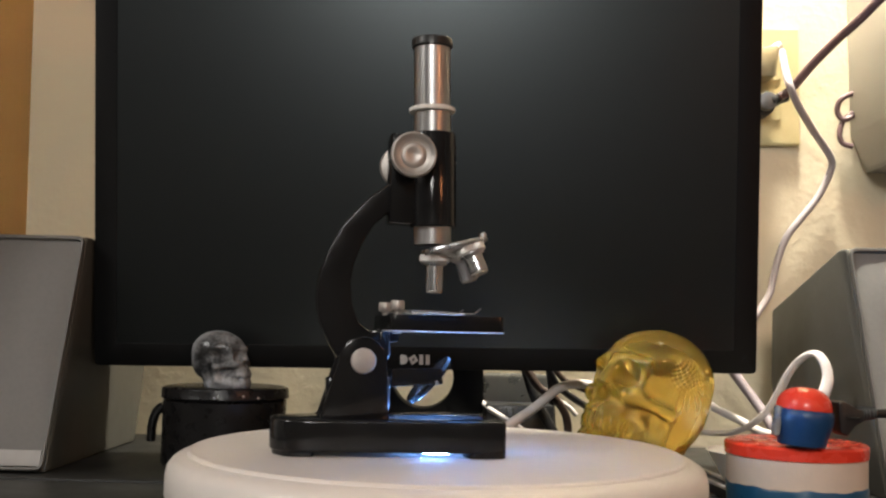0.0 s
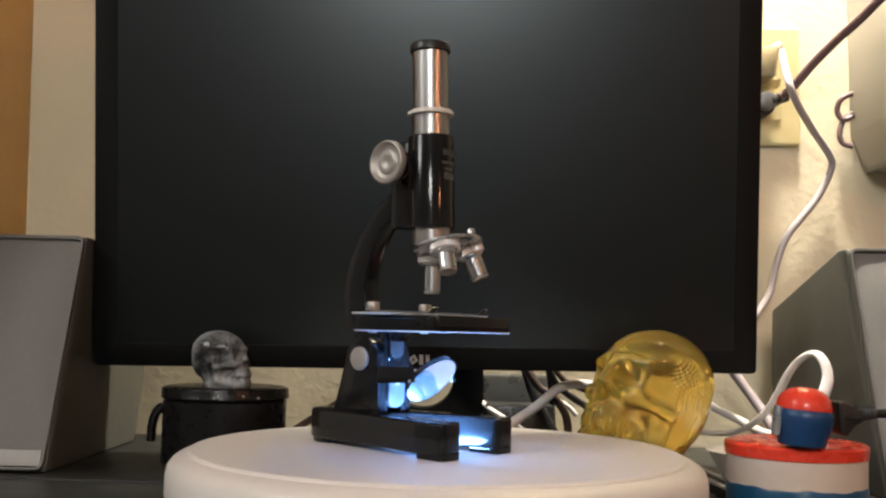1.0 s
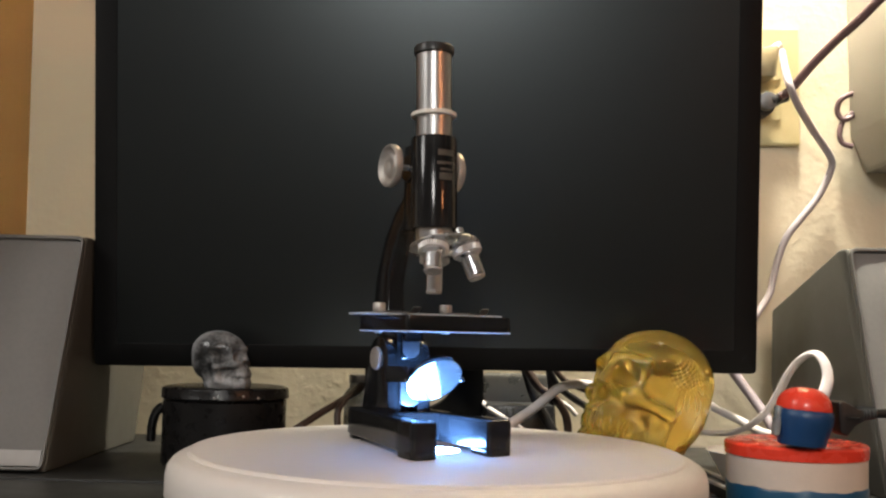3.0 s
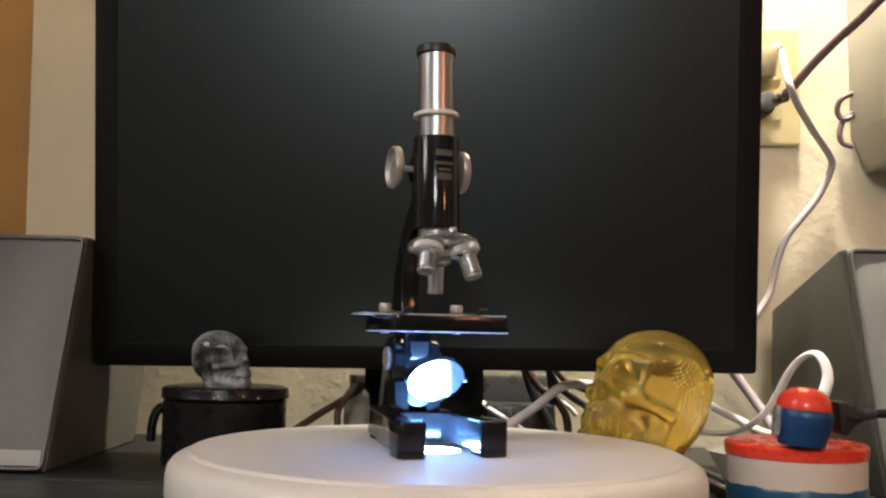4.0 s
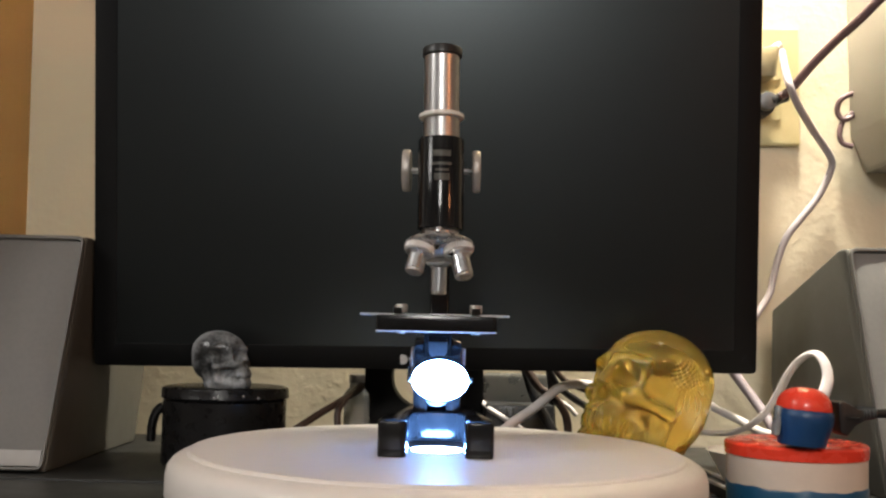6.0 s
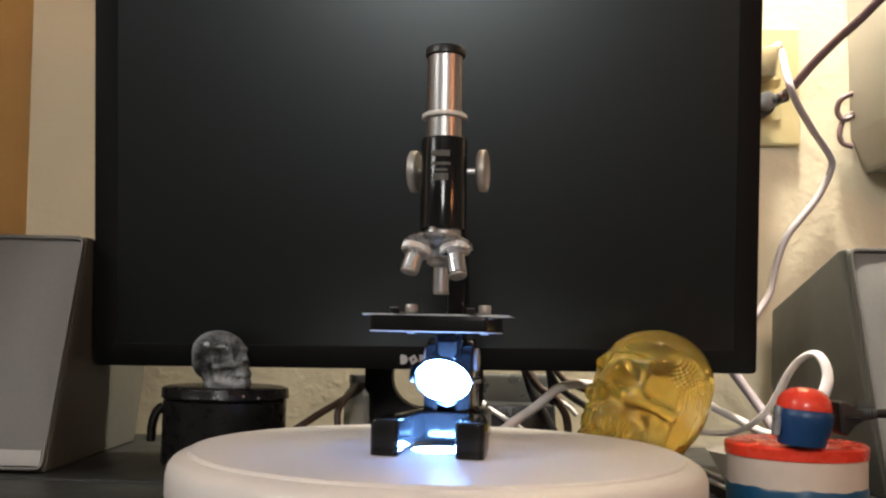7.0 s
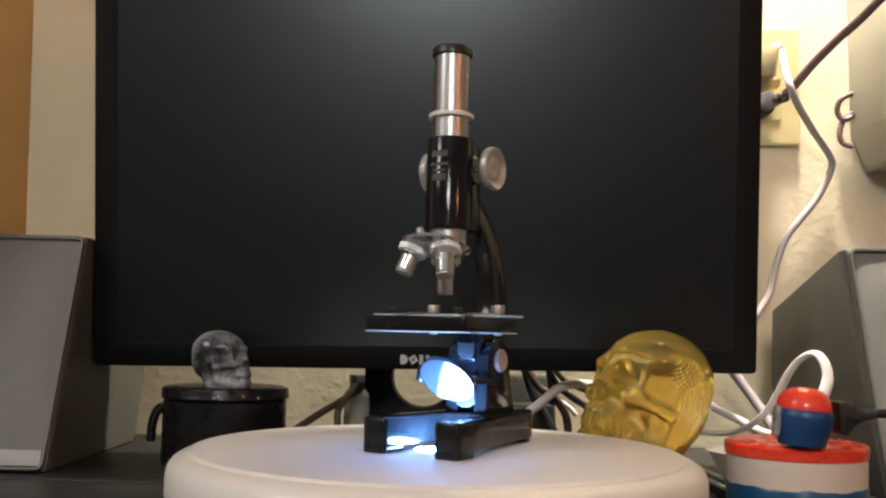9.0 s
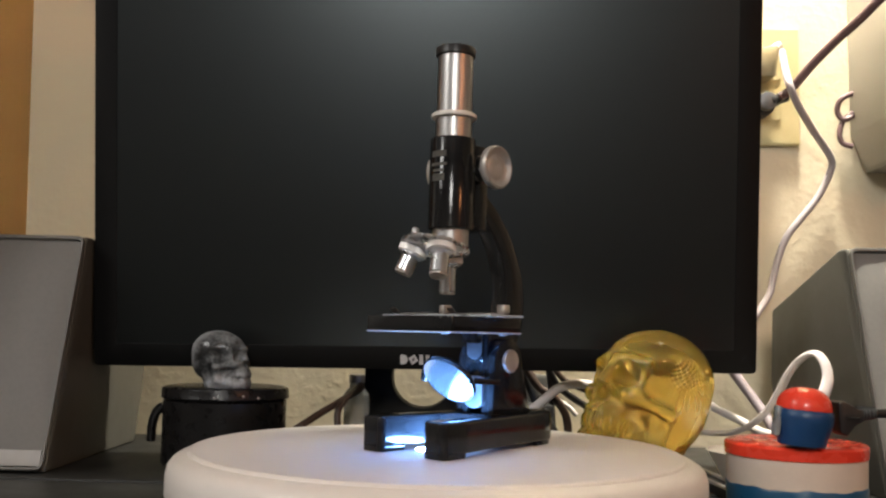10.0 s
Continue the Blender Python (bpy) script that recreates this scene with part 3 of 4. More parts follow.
def skull_field(p, resin=False):
    """Signed distance to a skull about one unit long that looks along +x."""
    q = p.copy()
    q[:, 1] = np.abs(q[:, 1])
    face = 1.13 if resin else 1.0
    if resin:
        q[:, 0] = np.where(q[:, 0] > 0, q[:, 0] / 0.94, q[:, 0])
    q[:, 2] = np.where(q[:, 2] < 0, q[:, 2] / face, q[:, 2])
    d = ellipsoid(q, (-0.10, 0, 0.13), (0.41, 0.335, 0.345))
    d = smin(d, ellipsoid(q, (0.08, 0, 0.10), (0.30, 0.26, 0.27)), 0.10)
    d = smin(d, ellipsoid(q, (-0.25, 0, -0.06), (0.25, 0.26, 0.24)), 0.08)
    d = smin(d, brick(q, (-0.18, 0, -0.29), (0.17 if resin else 0.12, 0.16, 0.17), 0.08), 0.10)
    # upper jaw, lower jaw and the block between them
    d = smin(d, brick(q, (0.22, 0, -0.12), (0.16, 0.165, 0.20), 0.08), 0.06)
    d = smin(d, brick(q, (0.29, 0, -0.24), (0.165, 0.130, 0.10), 0.08), 0.05)
    d = smin(d, brick(q, (0.28, 0, -0.40), (0.165, 0.135, 0.10), 0.07), 0.035)
    d = smin(d, capsule(q, (0.25, 0.12, -0.42), (0.0, 0.20, -0.33), 0.055), 0.06)
    d = smin(d, capsule(q, (0.0, 0.20, -0.33), (-0.03, 0.23, -0.05), 0.06), 0.06)
    d = smin(d, brick(q, (-0.04, 0, -0.32), (0.20, 0.15, 0.17), 0.08), 0.10)
    d = smin(d, brick(q, (-0.02, 0, -0.50), (0.15, 0.15, 0.16), 0.06), 0.08)
    # cheekbone and its arch, brow, bridge of the nose
    d = smin(d, ellipsoid(q, (0.30, 0.185, -0.085), (0.085, 0.070, 0.060)), 0.04)
    d = smin(d, capsule(q, (0.30, 0.200, -0.09), (0.00, 0.290, -0.13), 0.040), 0.05)
    d = smin(d, capsule(q, (0.375, 0.03, 0.145), (0.27, 0.235, 0.135), 0.042), 0.045)
    d = smin(d, capsule(q, (0.27, 0.235, 0.135), (0.28, 0.225, -0.06), 0.030), 0.03)
    d = smin(d, capsule(q, (0.37, 0, 0.10), (0.44 if resin else 0.405, 0, -0.03), 0.034), 0.035)
    # eye sockets, nose, hollows at the temple and under the cheek
    eye = ellipsoid(q, (0.360, 0.135, 0.035), (0.22 if resin else 0.27, 0.094, 0.098))
    d = smax(d, -eye, 0.016)
    nose = ellipsoid(q, (0.44, 0.022, -0.115), (0.13, 0.040, 0.070))
    d = smax(d, -nose, 0.012)
    d = smax(d, -ellipsoid(q, (0.15, 0.440, 0.05), (0.15, 0.17, 0.15)), 0.08)
    d = smax(d, -ellipsoid(q, (0.15, 0.330, -0.25), (0.15, 0.15, 0.085)), 0.06)
    if resin:
        # beaded relief behind the temple, with rays fanning out below it
        dx, dz = q[:, 0] + 0.035, q[:, 2] - 0.145
        rad, turn = np.hypot(dx, dz), np.arctan2(dz, dx)
        side = np.clip(q[:, 1] / 0.12 - 1.0, 0, 1)
        zone = np.exp(-(rad / 0.105) ** 4) * side
        d = d - 0.008 * zone * np.cos(150 * dx + 2 * np.sin(31 * dz)) * np.cos(150 * dz + 2 * np.sin(27 * dx))
        fan = np.exp(-((rad - 0.19) / 0.06) ** 2) * np.clip(-np.cos(turn - 0.7), 0, 1) * side
        d = d - 0.005 * fan * np.cos(22 * turn)
    # rows of teeth
    ang = np.arctan2(q[:, 1], q[:, 0] - 0.16)
    rim = np.clip((q[:, 0] - 0.15) / 0.08, 0, 1)
    row = np.exp(-((q[:, 2] + 0.285) / 0.046) ** 4) + 0.8 * np.exp(-((q[:, 2] + 0.372) / 0.034) ** 4)
    d = d - 0.018 * rim * row * (np.abs(np.cos(ang * 15)) ** 0.5 - 0.35)
    d = d + 0.020 * rim * np.exp(-((q[:, 2] + 0.334) / 0.010) ** 2)
    return d


def skull_mesh(level, length, tilt=0.0, flat=0.45, grain=0.0, resin=False):
    """A skull with its base cut flat, tilted back by some degrees; it stands on z = 0."""
    bm = bmesh.new()
    bmesh.ops.create_icosphere(bm, subdivisions=level, radius=1.0)
    n = np.array([v.co for v in bm.verts])
    cen = np.array([0.06, 0.0, -0.02])
    r = np.full(len(n), 0.75)
    for _ in range(120):
        r -= 0.5 * skull_field(cen + n * r[:, None], resin)
        r = np.clip(r, 0.08, 0.75)
    p = cen + n * r[:, None]
    if grain:
        p += n * np.array([grain * noise.noise(Vector(q) * 9) for q in p])[:, None]
    c, s = math.cos(radians(tilt)), math.sin(radians(tilt))
    x, z = p[:, 0] * c - p[:, 2] * s, p[:, 0] * s + p[:, 2] * c
    p[:, 0], p[:, 2] = x, np.maximum(z, -flat)
    for v, q in zip(bm.verts, p):
        v.co = (Vector(q) + Vector((0, 0, flat))) * length
    return bm


solid("resin_skull", skull_mesh(7, 0.1015, tilt=18, flat=0.615, resin=True), AMBER, pose(0.1462, 0.200, 0, 0, 0, 210), "translucent amber resin skull ornament on the desk", "skull ornament", sharp=80)
solid("stone_skull", skull_mesh(6, 0.0455, tilt=4, flat=0.46, grain=0.006), MARBLE, pose(-0.1612, 0.2200, 0.0582, 0, 0, -13), "small grey and white stone skull on a round case", "skull ornament", sharp=60)


def round_case():
    t = thing("round_case", pose(-0.1645, 0.2500, 0), "round black leatherette case with a lid and a side strap", "case")
    R = 0.0464
    part("body", lathe([(R - 0.003, 0), (R - 0.0008, 0.0008), (R - 0.0004, 0.003), (R - 0.0004, 0.0474), (R - 0.0016, 0.0484), (R - 0.003, 0.0494)], 72), LEATHER, t)
    part("lid", lathe([(R - 0.003, 0.0492), (R + 0.0010, 0.0494), (R + 0.0013, 0.0499), (R + 0.0013, 0.0508), (R + 0.0010, 0.0513), (R + 0.0010, 0.0552), (R + 0.0004, 0.0572), (R - 0.002, 0.0580), (0.004, 0.0582)], 72), LEATHER, t)
    # Tiny metal beads, added to stand in for glints along the lid's seam.
    for turn, up in ((3.0, 0.0516), (27.6, 0.0530), (41.5, 0.0516)):
        a = radians(turn)
        part("glint_bead", lathe([(0.0, 0.0010), (0.0007, 0.0008), (0.0011, 0.0)], 12, close=False), NICKEL, t, "tiny metal bead added as a glint on the lid",
             m=pose((R + 0.0014) * math.sin(a), -(R + 0.0014) * math.cos(a), up) @ pose(0, 0, 0, 90, 0, turn))
    part("strap", sweep([(-R + 0.002, -0.010, 0.043), (-R - 0.0028, -0.011, 0.038), (-R - 0.0055, -0.011, 0.029), (-R - 0.0062, -0.010, 0.017)], 0.0034, 0.0055, 10, 8), LEATHER, t)


round_case()


# ---------------------------------------------------------------- speakers
def speaker(m, label):
    t = thing("desktop_speaker", m, label, "speaker", "pair of desktop speakers")
    W = 0.098
    prof = [(0.0, 0.0), (0.196, 0.0), (0.218, 0.066), (0.214, 0.1280), (0.070, 0.1690), (0.0567, 0.1686)]
    stand = Matrix(((0, 0, 1, 0), (1, 0, 0, 0), (0, 1, 0, 0), (0, 0, 0, 1)))
    part("cabinet", prism(round_loop(prof, 0.004), W, bevel=0.0045, seg=3), SPK_BODY, t, "grey-brown plastic cabinet", m=pose(-W / 2, 0, 0) @ stand)
    lean = math.degrees(math.atan2(0.0567, 0.1686))
    fr = pose(0, 0, 0, 90 - lean, 0, 0)          # x across, y up the face, z outward
    L = 0.1770
    edge = round_loop([(-W / 2 + 0.0005, 0.001), (W / 2 - 0.0005, 0.001), (W / 2 - 0.0005, L), (-W / 2 + 0.0005, L)], 0.006)
    hole = round_loop([(-W / 2 + 0.0022, 0.0032), (W / 2 - 0.0022, 0.0032), (W / 2 - 0.0022, L - 0.003), (-W / 2 + 0.0022, L - 0.003)], 0.005)
    part("front_frame", prism(edge, 0.0048, [hole], bevel=0.0008, seg=2), SPK_EDGE, t, "grey rounded front frame", m=fr)
    # softly bulging grille
    bm = bmesh.new()
    nx, ny = 14, 18
    w2, y0, y1 = W / 2 - 0.0023, 0.0150, L - 0.0032
    grid = [[bm.verts.new((-w2 + 2 * w2 * i / nx, y0 + (y1 - y0) * j / ny, 0.0016 + 0.0034 * (1 - (2 * i / nx - 1) ** 4) * (1 - (2 * j / ny - 1) ** 6)))
             for j in range(ny + 1)] for i in range(nx + 1)]
    for i in range(nx):
        for j in range(ny):
            bm.faces.new((grid[i][j], grid[i + 1][j], grid[i + 1][j + 1], grid[i][j + 1]))
    part("grille", bm, SPK_GRILLE, t, "grey perforated grille", m=fr)
    part("trim_strip", box(W - 0.0048, 0.0112, 0.004, at=(0, 0.0092, 0.003), bevel=0.0006), SPK_SILVER, t, "silver strip", m=fr)


speaker(pose(-0.2713 - 0.049, 0.179, 0, 0, 0, 0), "wedge-shaped grey desktop speaker with a leaning mesh front")
speaker(pose(0.2890 + 0.049, 0.139, 0, 0, 0, 0), "wedge-shaped grey desktop speaker beside a red-topped tub")


# ---------------------------------------------------------------- tub and knob on the desk
def tub():
    t = thing("layered_tub", pose(0.2085, 0.080, 0), "round tub in red, cream and blue layers", "tub")
    R = 0.0396
    blue = lathe([(R - 0.003, 0), (R - 0.001, 0.001), (R + 0.0001, 0.0190), (R - 0.0004, 0.0200)], 96)
    for v in blue.verts:
        if v.co.z > 0.015:
            a = math.atan2(v.co.y, v.co.x)
            v.co.z += 0.0005 * math.sin(7 * a + 1) + 0.0004 * math.sin(17 * a) - 0.0006
    part("blue_layer", blue, TEAL, t, "deep blue lower layer with a wavy edge")
    part("cream_layer", lathe([(R - 0.0012, 0.0150), (R - 0.0006, 0.0155), (R - 0.0002, 0.0348), (R - 0.001, 0.0355)], 64), CREAMWAX, t, "cream middle layer")
    part("red_rim", lathe([(R - 0.001, 0.0353), (R + 0.0004, 0.0356), (R + 0.0006, 0.0415), (R - 0.0004, 0.0427), (R - 0.002, 0.0430), (0.003, 0.0430)], 64), RED, t, "red rim and top")


tub()


def plug_ball():
    t = thing("cord_switch", pose(0.2025, 0.0460, 0.0430), "red and blue rounded plastic cord switch with a black plug", "switch")
    body = [(0.0128, 0.0), (0.0136, 0.0006), (0.0142, 0.0040), (0.0156, 0.0085), (0.0168, 0.0125), (0.0172, 0.0155), (0.0169, 0.0182), (0.0160, 0.0197)]
    dome = [(0.0155, 0.0196), (0.0158, 0.0199), (0.0157, 0.0222), (0.0149, 0.0249), (0.0133, 0.0274), (0.0111, 0.0295), (0.0082, 0.0310), (0.0045, 0.0319), (0.0008, 0.0321)]
    lean = pose(-0.0030, 0, 0.0013, 0, 4.5, 0) @ Matrix.Diagonal((0.94, 0.94, 1.0, 1.0))
    part("lower_body", lathe(body, 48), BLUE, t, "blue lower body", m=lean)
    part("cap", lathe(dome, 48), RED, t, "shiny red cap", m=lean)
    part("clear_clip", box(0.0038, 0.0070, 0.0165, at=(0, 0, 0), bevel=0.0015), CLEAR, t, "clear plastic clip", m=pose(-0.0175, -0.003, 0.0150, 0, 8, 0))
    side = [(0.0, -0.0100), (0.0, 0.0115), (0.0045, 0.0125), (0.0185, 0.0060), (0.0235, 0.0040), (0.0235, -0.0035), (0.0150, -0.0060), (0.0060, -0.0135)]
    plug = part("plug", prism(round_loop(side, 0.0015, 3), 0.0150, bevel=0.0012), DARKBOX, t, "black moulded plug", m=pose(0.0165, 0.0110, 0.0165, 90, -4, 8) @ Matrix.Diagonal((0.62, 0.76, 0.8, 1.0)))
    for i in range(4):
        part("grip_ridge", box(0.0012, 0.0010, 0.0150 - 0.0022 * i, at=(0.0060 + 0.0034 * i, 0.0005 - 0.0004 * i, 0.0152), bevel=0.0003), DARKBOX, plug)
    part("strain_relief", lathe([(0.0046 - 0.0001 * k - (0.0012 if k % 2 else 0.0), 0.0011 * k) for k in range(11)], 20), RIB, t, "ribbed cord end", m=pose(0.0300, 0.0068, 0.0185, 0, 86, 8))


plug_ball()


# ---------------------------------------------------------------- wall things
def on_wall(x, z, out=0.0):
    """A pose on the back wall: x along it from the corner, z up, y into the wall."""
    return ROOM @ pose(x, -out, z)


def outlet():
    t = thing("outlet_plate", on_wall(0.7135, 0.3459), "ivory wall outlet plate with plugs in it", "outlet")
    part("plate", prism(round_loop([(-0.035, -0.058), (0.035, -0.058), (0.035, 0.058), (-0.035, 0.058)], 0.003), 0.006, bevel=0.0018), IVORY, t, m=pose(0, 0, 0, 90, 0, 0))
    for z in (-0.0195, 0.0195):
        part("socket", prism(round_loop([(-0.0165, -0.014), (0.0165, -0.014), (0.0165, 0.014), (-0.0165, 0.014)], 0.006), 0.0075), IVORY, t, m=pose(0, 0, z, 90, 0, 0))


outlet()


def lamp_blocker():
    """Unseen panels, added to keep the wall lamp's light off the room."""
    t = thing("wall_lamp_blocker", on_wall(0.715, 1.200), "unseen white panels added to block the wall lamp's light from the room", "lamp")
    part("front_blocker", box(0.40, 0.003, 0.65, at=(0.0100, -0.200, -0.275), bevel=0.001), WHITE_PLASTIC, t)
    for x, lo in ((-0.1885, -0.39), (0.2085, -0.33)):
        part("side_blocker", box(0.003, 0.196, 0.05 - lo, at=(x, -0.1000, (0.05 + lo) / 2), bevel=0.001), WHITE_PLASTIC, t)
    part("top_blocker", box(0.394, 0.196, 0.003, at=(0.0100, -0.1000, 0.0485), bevel=0.001), WHITE_PLASTIC, t)


lamp_blocker()


def plug_adapter():
    t = thing("plug_adapter", on_wall(0.7070, 0.3640), "cream plug adapter pushed into the wall outlet", "plug")
    part("body", prism(round_loop([(-0.019, -0.016), (0.010, -0.016), (0.013, 0.006), (0.015, 0.010), (0.012, 0.015), (-0.019, 0.009)], 0.003), 0.026, bevel=0.002), SHADED_TAN, t, m=pose(0, -0.0075, 0, 90, 0, 0))
    part("cord_grip", lathe([(0.0045, 0), (0.0048, 0.002), (0.0042, 0.010), (0.0034, 0.014)], 20), WHITE_PLASTIC, t, m=pose(0.006, -0.026, 0.008, 0, 50, 0))


plug_adapter()


def round_plug():
    t = thing("round_plug", on_wall(0.7085, 0.3230), "dark round plug with a grey metal collar in the outlet", "plug")
    part("body", disc_rod(0.0105, 0.018, 0.002, 32), DARKBOX, t, m=pose(0, -0.0075, 0, 90, 0, 0))
    part("metal_collar", disc_rod(0.0085, 0.009, 0.001, 32), GUNMETAL, t, "grey metal collar", m=pose(0.001, -0.0250, 0.002, 90, 0, 0))
    part("strain_relief", lathe([(0.0062, 0), (0.0058, 0.006), (0.0046, 0.010), (0.0044, 0.018)], 20), DARKBOX, t, m=pose(0.004, -0.0290, 0.002, 0, 72, 12))


round_plug()


def wall_box():
    """A pale plastic housing that narrows downward, fixed to the wall."""
    t = thing("wall_box", Matrix.Identity(4), "pale beige plastic box, tapered below, fixed to the wall", "wall box")
    bm, rings = bmesh.new(), []
    for z, x0, x1, y0, inset in ((0.2640, 0.4030, 0.5120, 0.3620, 0.010), (0.2665, 0.4005, 0.5145, 0.3590, 0.010), (0.2990, 0.3892, 0.5280, 0.3330, 0.007), (0.3020, 0.3885, 0.5290, 0.3315, 0.007),
                                 (0.4150, 0.3868, 0.5320, 0.3290, 0.008), (0.5600, 0.3875, 0.5320, 0.3290, 0.010), (0.5700, 0.3940, 0.5260, 0.3350, 0.012)):
        loop = round_loop([(x0, 0.4235), (x0, y0), (x1, y0), (x1, 0.4235)], inset, 5)
        rings.append([bm.verts.new((x, min(y, 0.4205), z)) for x, y in loop])
    for a, b in zip(rings, rings[1:]):
        for i in range(len(a)):
            j = (i + 1) % len(a)
            bm.faces.new((a[i], a[j], b[j], b[i]))
    bm.faces.new(rings[0][::-1])
    bm.faces.new(rings[-1])
    bmesh.ops.recalc_face_normals(bm, faces=bm.faces[:])
    part("housing", bm, WALLBOX, t, sharp=20)
    part("dark_fitting", box(0.060, 0.030, 0.014, at=(0.452, 0.392, 0.2585), bevel=0.003), DARKBOX, t)
    part("fitting_stem", disc_rod(0.007, 0.012, 0.001, 24), DARKBOX, t, m=pose(0.432, 0.385, 0.2440))


wall_box()


def cable(name, pts, r, mat, label, flat=None):
    solid(name, sweep(pts, r, flat), mat, Matrix.Identity(4), label, "cable", "loose cables behind the monitor")


cable("power_cable", [(0.309, 0.385, 0.3272), (0.3161, 0.384, 0.3319), (0.3228, 0.378, 0.3396), (0.3327, 0.364, 0.3539), (0.3458, 0.345, 0.3694), (0.3574, 0.325, 0.3816), (0.3693, 0.305, 0.3959)], 0.0041, PLUM_CABLE, "dark plum power cable running up from the outlet")
cable("power_cable", [(0.314, 0.392, 0.3724), (0.311, 0.378, 0.3558), (0.3061, 0.352, 0.3302), (0.3177, 0.362, 0.3133), (0.3391, 0.385, 0.2969), (0.3572, 0.402, 0.2837), (0.3663, 0.409, 0.2727), (0.3652, 0.412, 0.2607), (0.354, 0.413, 0.2378), (0.3366, 0.413, 0.2158), (0.3241, 0.413, 0.1994), (0.3161, 0.412, 0.1803), (0.3108, 0.411, 0.1615), (0.3063, 0.409, 0.1453), (0.2972, 0.406, 0.1318), (0.2757, 0.4, 0.1025)], 0.0034, SHADED_WHITE, "white power cable hanging down the wall, shading put into its colour")
cable("thin_cable", [(0.3899, 0.4117, 0.3395), (0.3772, 0.4100, 0.3333), (0.3736, 0.4121, 0.3243), (0.3756, 0.4120, 0.3161), (0.3807, 0.4099, 0.3130), (0.3877, 0.4098, 0.3170)], 0.0026, PLUM_CABLE, "thin brown cable looped beside the wall box")
cable("thin_cable", [(0.3877, 0.4098, 0.3197), (0.3788, 0.4120, 0.3118), (0.3754, 0.4121, 0.2991), (0.3785, 0.4120, 0.2904), (0.3872, 0.4098, 0.2869)], 0.0026, PLUM_CABLE, "thin brown cable looped beside the wall box")
cable("white_cable", [(0.2075, 0.3000, 0.0556), (0.2221, 0.2900, 0.0458), (0.2366, 0.2750, 0.0380), (0.2455, 0.2550, 0.0318), (0.2516, 0.2350, 0.0306), (0.2549, 0.2150, 0.0304)], 0.0033, WHITE_CABLE, "white cable lying behind the tub")
cable("white_cable", [(0.2018, 0.2700, 0.0294), (0.2131, 0.2630, 0.0290), (0.2245, 0.2500, 0.0315), (0.2347, 0.2350, 0.0403), (0.2428, 0.2250, 0.0521), (0.2470, 0.2150, 0.0652), (0.2505, 0.2050, 0.0788), (0.2562, 0.1950, 0.0897), (0.2620, 0.1850, 0.0932), (0.2655, 0.1780, 0.0864), (0.2649, 0.1720, 0.0758), (0.2585, 0.1650, 0.0646), (0.2503, 0.1600, 0.0524)], 0.0022, WHITE_CABLE, "flat white cable rising in a tight loop", 0.0044)
cable("lilac_cable", [(0.2600, 0.3746, 0.0746), (0.2743, 0.3642, 0.0520), (0.2818, 0.3541, 0.0382), (0.2861, 0.3440, 0.0257), (0.2900, 0.3389, 0.0120)], 0.0044, LILAC_CABLE, "greyish lilac cable dropping behind the monitor")
cable("white_cable", [(0.0385, 0.2350, 0.0227), (0.0551, 0.2450, 0.0355), (0.0722, 0.2600, 0.0453), (0.0920, 0.2800, 0.0589), (0.1045, 0.2900, 0.0626), (0.1220, 0.3000, 0.0620), (0.1429, 0.3000, 0.0543)], 0.0037, WHITE_CABLE, "thick white cable arching behind the turntable")
cable("thin_cable", [(0.0363, 0.3994, 0.0430), (0.0622, 0.3989, 0.0467), (0.0933, 0.3982, 0.0459), (0.1140, 0.3978, 0.0392), (0.1245, 0.3975, 0.0297)], 0.0022, WHITE_CABLE, "thin white cable by the wall")
cable("thin_cable", [(0.0200, 0.3800, 0.0440), (0.0343, 0.3700, 0.0430), (0.0389, 0.3220, 0.0407), (0.0468, 0.3100, 0.0363), (0.0598, 0.3070, 0.0290), (0.0703, 0.3100, 0.0225)], 0.0022, WHITE_CABLE, "thin white cable crossing the power adapter")
cable("black_cable", [(0.0680, 0.3200, 0.0843), (0.0737, 0.3120, 0.0613), (0.0793, 0.3100, 0.0467), (0.0879, 0.3100, 0.0316), (0.0960, 0.3100, 0.0180), (0.1031, 0.3100, 0.0067)], 0.0042, BLACK_CABLE, "black monitor cable hanging to the desk")
cable("black_cable", [(0.0881, 0.3300, 0.0797), (0.0985, 0.3350, 0.0606), (0.1114, 0.3400, 0.0501), (0.1267, 0.3450, 0.0404), (0.1423, 0.3500, 0.0292)], 0.0030, BLACK_CABLE, "black cable slanting behind the monitor")
cable("black_cable", [(0.0952, 0.3500, 0.0768), (0.1077, 0.3500, 0.0629), (0.1225, 0.3500, 0.0564), (0.1381, 0.3550, 0.0482)], 0.0026, BROWN_CABLE, "brown-black cable slanting behind the monitor")
cable("black_cable", [(0.0640, 0.3100, 0.0880), (0.0740, 0.3020, 0.0680), (0.0805, 0.3000, 0.0590), (0.0921, 0.3000, 0.0513), (0.1012, 0.3050, 0.0402), (0.1052, 0.3100, 0.0274), (0.1049, 0.3100, 0.0113)], 0.0034, BROWN_CABLE, "brown-black cable bent down to the desk")
cable("black_cable", [(0.0895, 0.3300, 0.0797), (0.0938, 0.3350, 0.0557), (0.0960, 0.3400, 0.0363), (0.0973, 0.3400, 0.0124)], 0.0022, BLACK_CABLE, "thin black cable hanging to the desk")
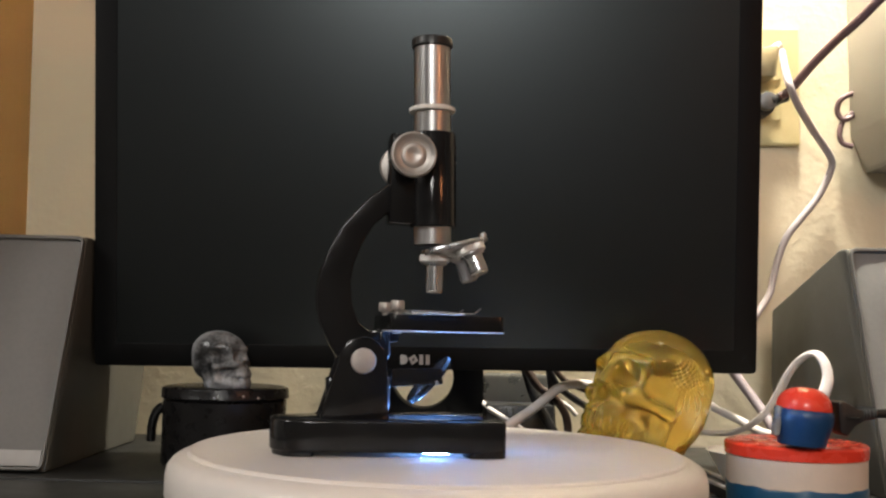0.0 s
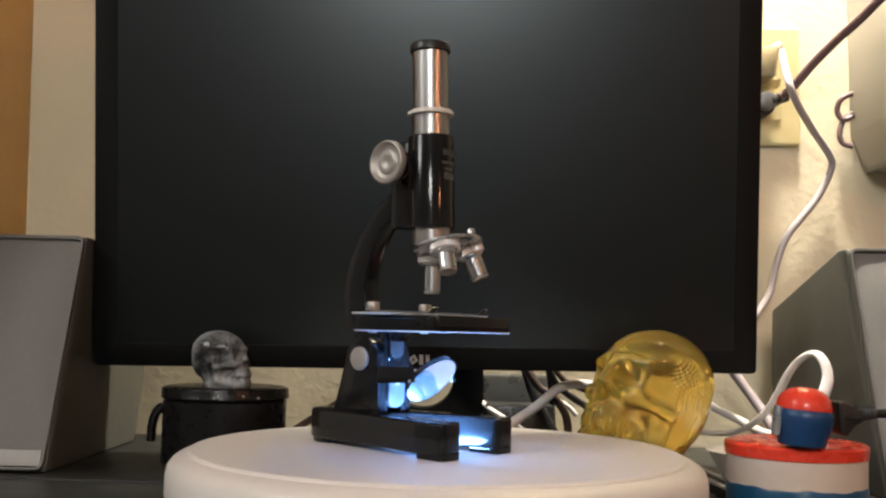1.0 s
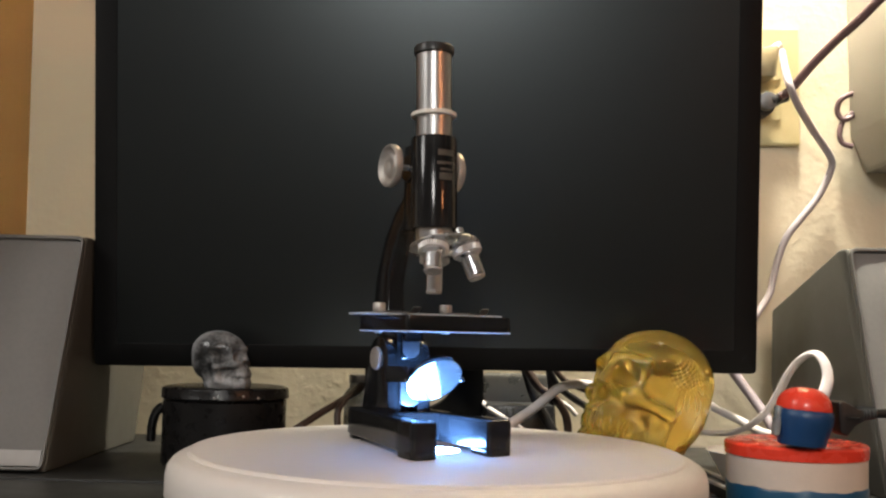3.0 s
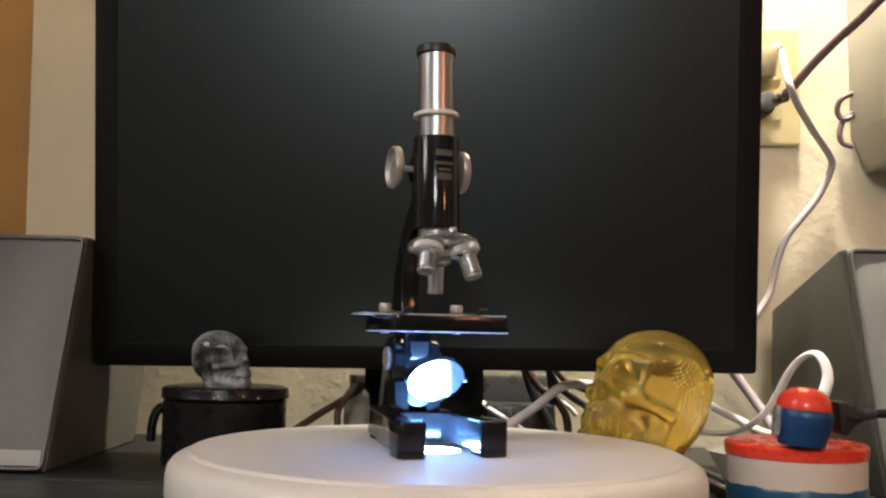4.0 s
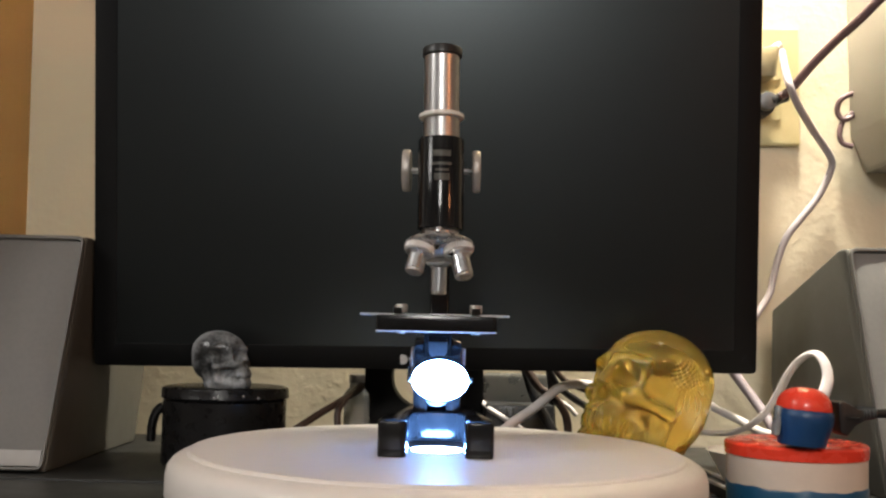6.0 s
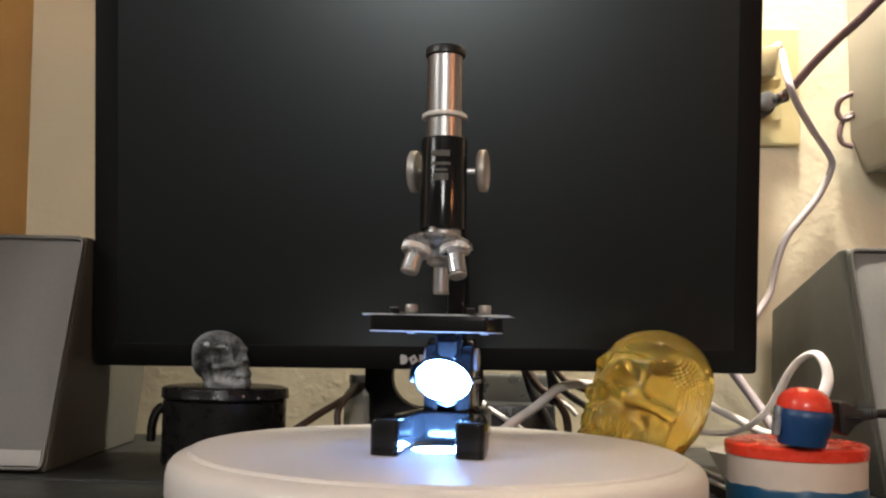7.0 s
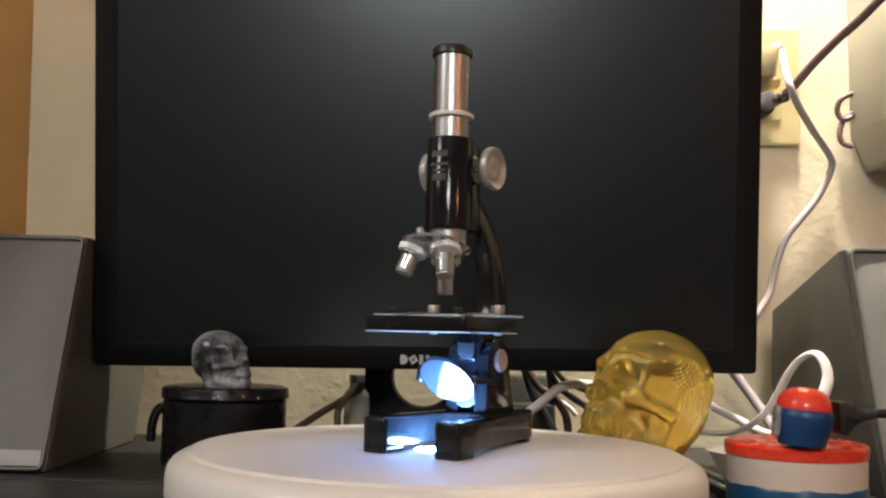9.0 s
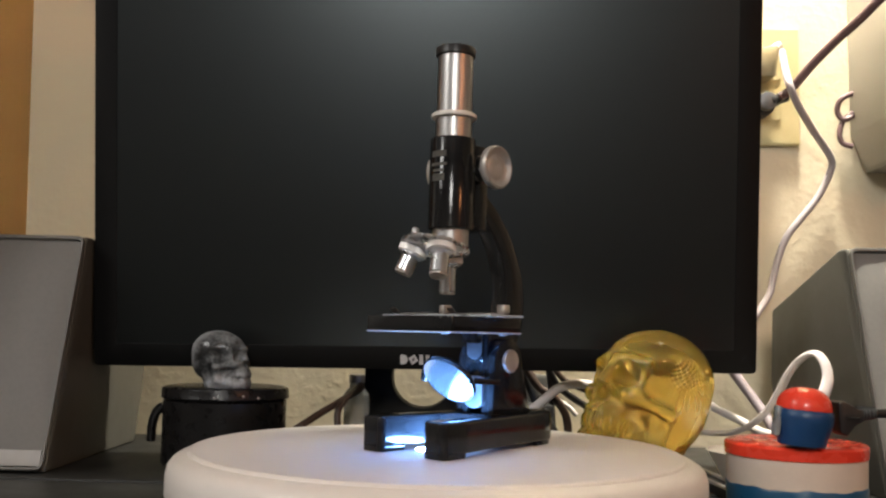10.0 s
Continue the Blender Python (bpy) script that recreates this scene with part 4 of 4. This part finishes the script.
cable("brown_cable", [(-0.1216, 0.2600, 0.0187), (-0.0985, 0.2800, 0.0343), (-0.0824, 0.2950, 0.0443), (-0.0670, 0.3300, 0.0540)], 0.0028, BROWN_CABLE, "brown cable slanting down from the monitor stand")
cable("brown_cable", [(-0.0790, 0.2800, 0.0130), (-0.0824, 0.2850, 0.0324), (-0.0809, 0.2900, 0.0419), (-0.0757, 0.3050, 0.0490), (-0.0680, 0.3350, 0.0560)], 0.0028, BROWN_CABLE, "brown cable curling down beside the monitor stand")
cable("black_cable", [(0.2330, 0.0535, 0.0618), (0.2520, 0.0560, 0.0620), (0.2680, 0.0560, 0.0625), (0.2950, 0.0520, 0.0610), (0.3500, 0.0380, 0.0540)], 0.0026, BLACK_CABLE, "black cable leading off from the cord switch")


def clear_box():
    t = thing("clear_box", ROOM @ pose(0.4772, -0.055, 0), "clear plastic box with a grey card behind the monitor", "box")
    part("shell", box(0.060, 0.030, 0.067, at=(0, 0, 0.0335), bevel=0.004), SMOKED, t)
    part("card", box(0.052, 0.0016, 0.058, at=(0, 0.004, 0.0335)), GREYBOX, t, "grey card inside")


clear_box()


def adapter_box():
    t = thing("power_adapter", pose(0.0660, 0.3330, 0), "black ribbed power adapter on the desk", "power adapter")
    part("body", box(0.058, 0.034, 0.044, at=(0, 0, 0.022), bevel=0.003), DARKBOX, t)
    for i in range(9):
        part("rib", box(0.0022, 0.0016, 0.010, at=(-0.022 + i * 0.0055, -0.0175, 0.036), bevel=0.0004), RIB, t)


adapter_box()


def vial():
    t = thing("glass_vial", pose(-0.0720, 0.3450, 0), "small clear glass vial beside the monitor stand", "vial")
    part("glass", lathe([(0.0108, 0), (0.0115, 0.001), (0.0115, 0.048), (0.0070, 0.054), (0.0070, 0.058), (0.0064, 0.058), (0.0064, 0.053), (0.0105, 0.047), (0.0105, 0.002), (0.001, 0.0015)], 36), CLEAR, t)
    part("stopper", disc_rod(0.0074, 0.007, 0.001, 24, z0=0.0575), STEEL, t, "bright metal stopper")


vial()


def dish():
    t = thing("white_dish", pose(0.2205, 0.1650, 0), "small white plastic dish behind the tub", "dish")
    part("bowl", lathe([(0.024, 0), (0.025, 0.001), (0.0385, 0.0262), (0.0400, 0.0270), (0.0390, 0.0275), (0.0365, 0.0262), (0.023, 0.003), (0.002, 0.0025)], 56), WHITE_PLASTIC, t)


dish()


def tray():
    t = thing("flat_tray", pose(0.1850, 0.2050, 0, 0, 0, 4), "flat black tray with bright metal edges", "tray")
    part("base", box(0.016, 0.150, 0.006, at=(0, 0, 0.003), bevel=0.001), DARKBOX, t)
    for x in (-0.0068, 0.0068):
        part("edge_strip", box(0.0024, 0.150, 0.0022, at=(x, 0, 0.0071), bevel=0.0004), PALE_RING, t)
    for y in (-0.070, 0.0, 0.052, 0.070):
        part("cross_strip", box(0.0110, 0.0030, 0.0018, at=(0, y, 0.0069), bevel=0.0004), PALE_RING, t)


tray()


# ---------------------------------------------------------------- what moves
def motions():
    turns = [(0.0, 101.8), (0.1, 92.2), (0.2, 81.3), (0.3, 70.3), (0.4, 60.6), (0.5, 56.2), (0.6, 54.3), (0.8, 52.2), (1.0, 50.0), (1.5, 44.8), (2.0, 39.7),
             (2.5, 34.5), (3.0, 29.4), (3.5, 24.3), (4.0, 19.3), (4.5, 14.2), (5.0, 9.2), (5.5, 4.1), (6.0, -1.0), (6.5, -6.2), (7.0, -11.4),
             (7.5, -16.7), (8.0, -21.9), (8.5, -26.9), (9.0, -31.8), (9.5, -37.0), (10.0, -42.0)]
    walk(SCOPE, [(t, pose(0, 0, H, 0, 0, a)) for t, a in turns])
    walk(SLIDE, [(t, pose(0, 0, H, 0, 0, a)) for t, a in turns])
    walk(PUCK, [(t, pose(0, 0, H, 0, 0, a)) for t, a in turns])
    walk(PLATE, [(t, pose(0, 0, 0, 0, 0, a)) for t, a in turns])


motions()
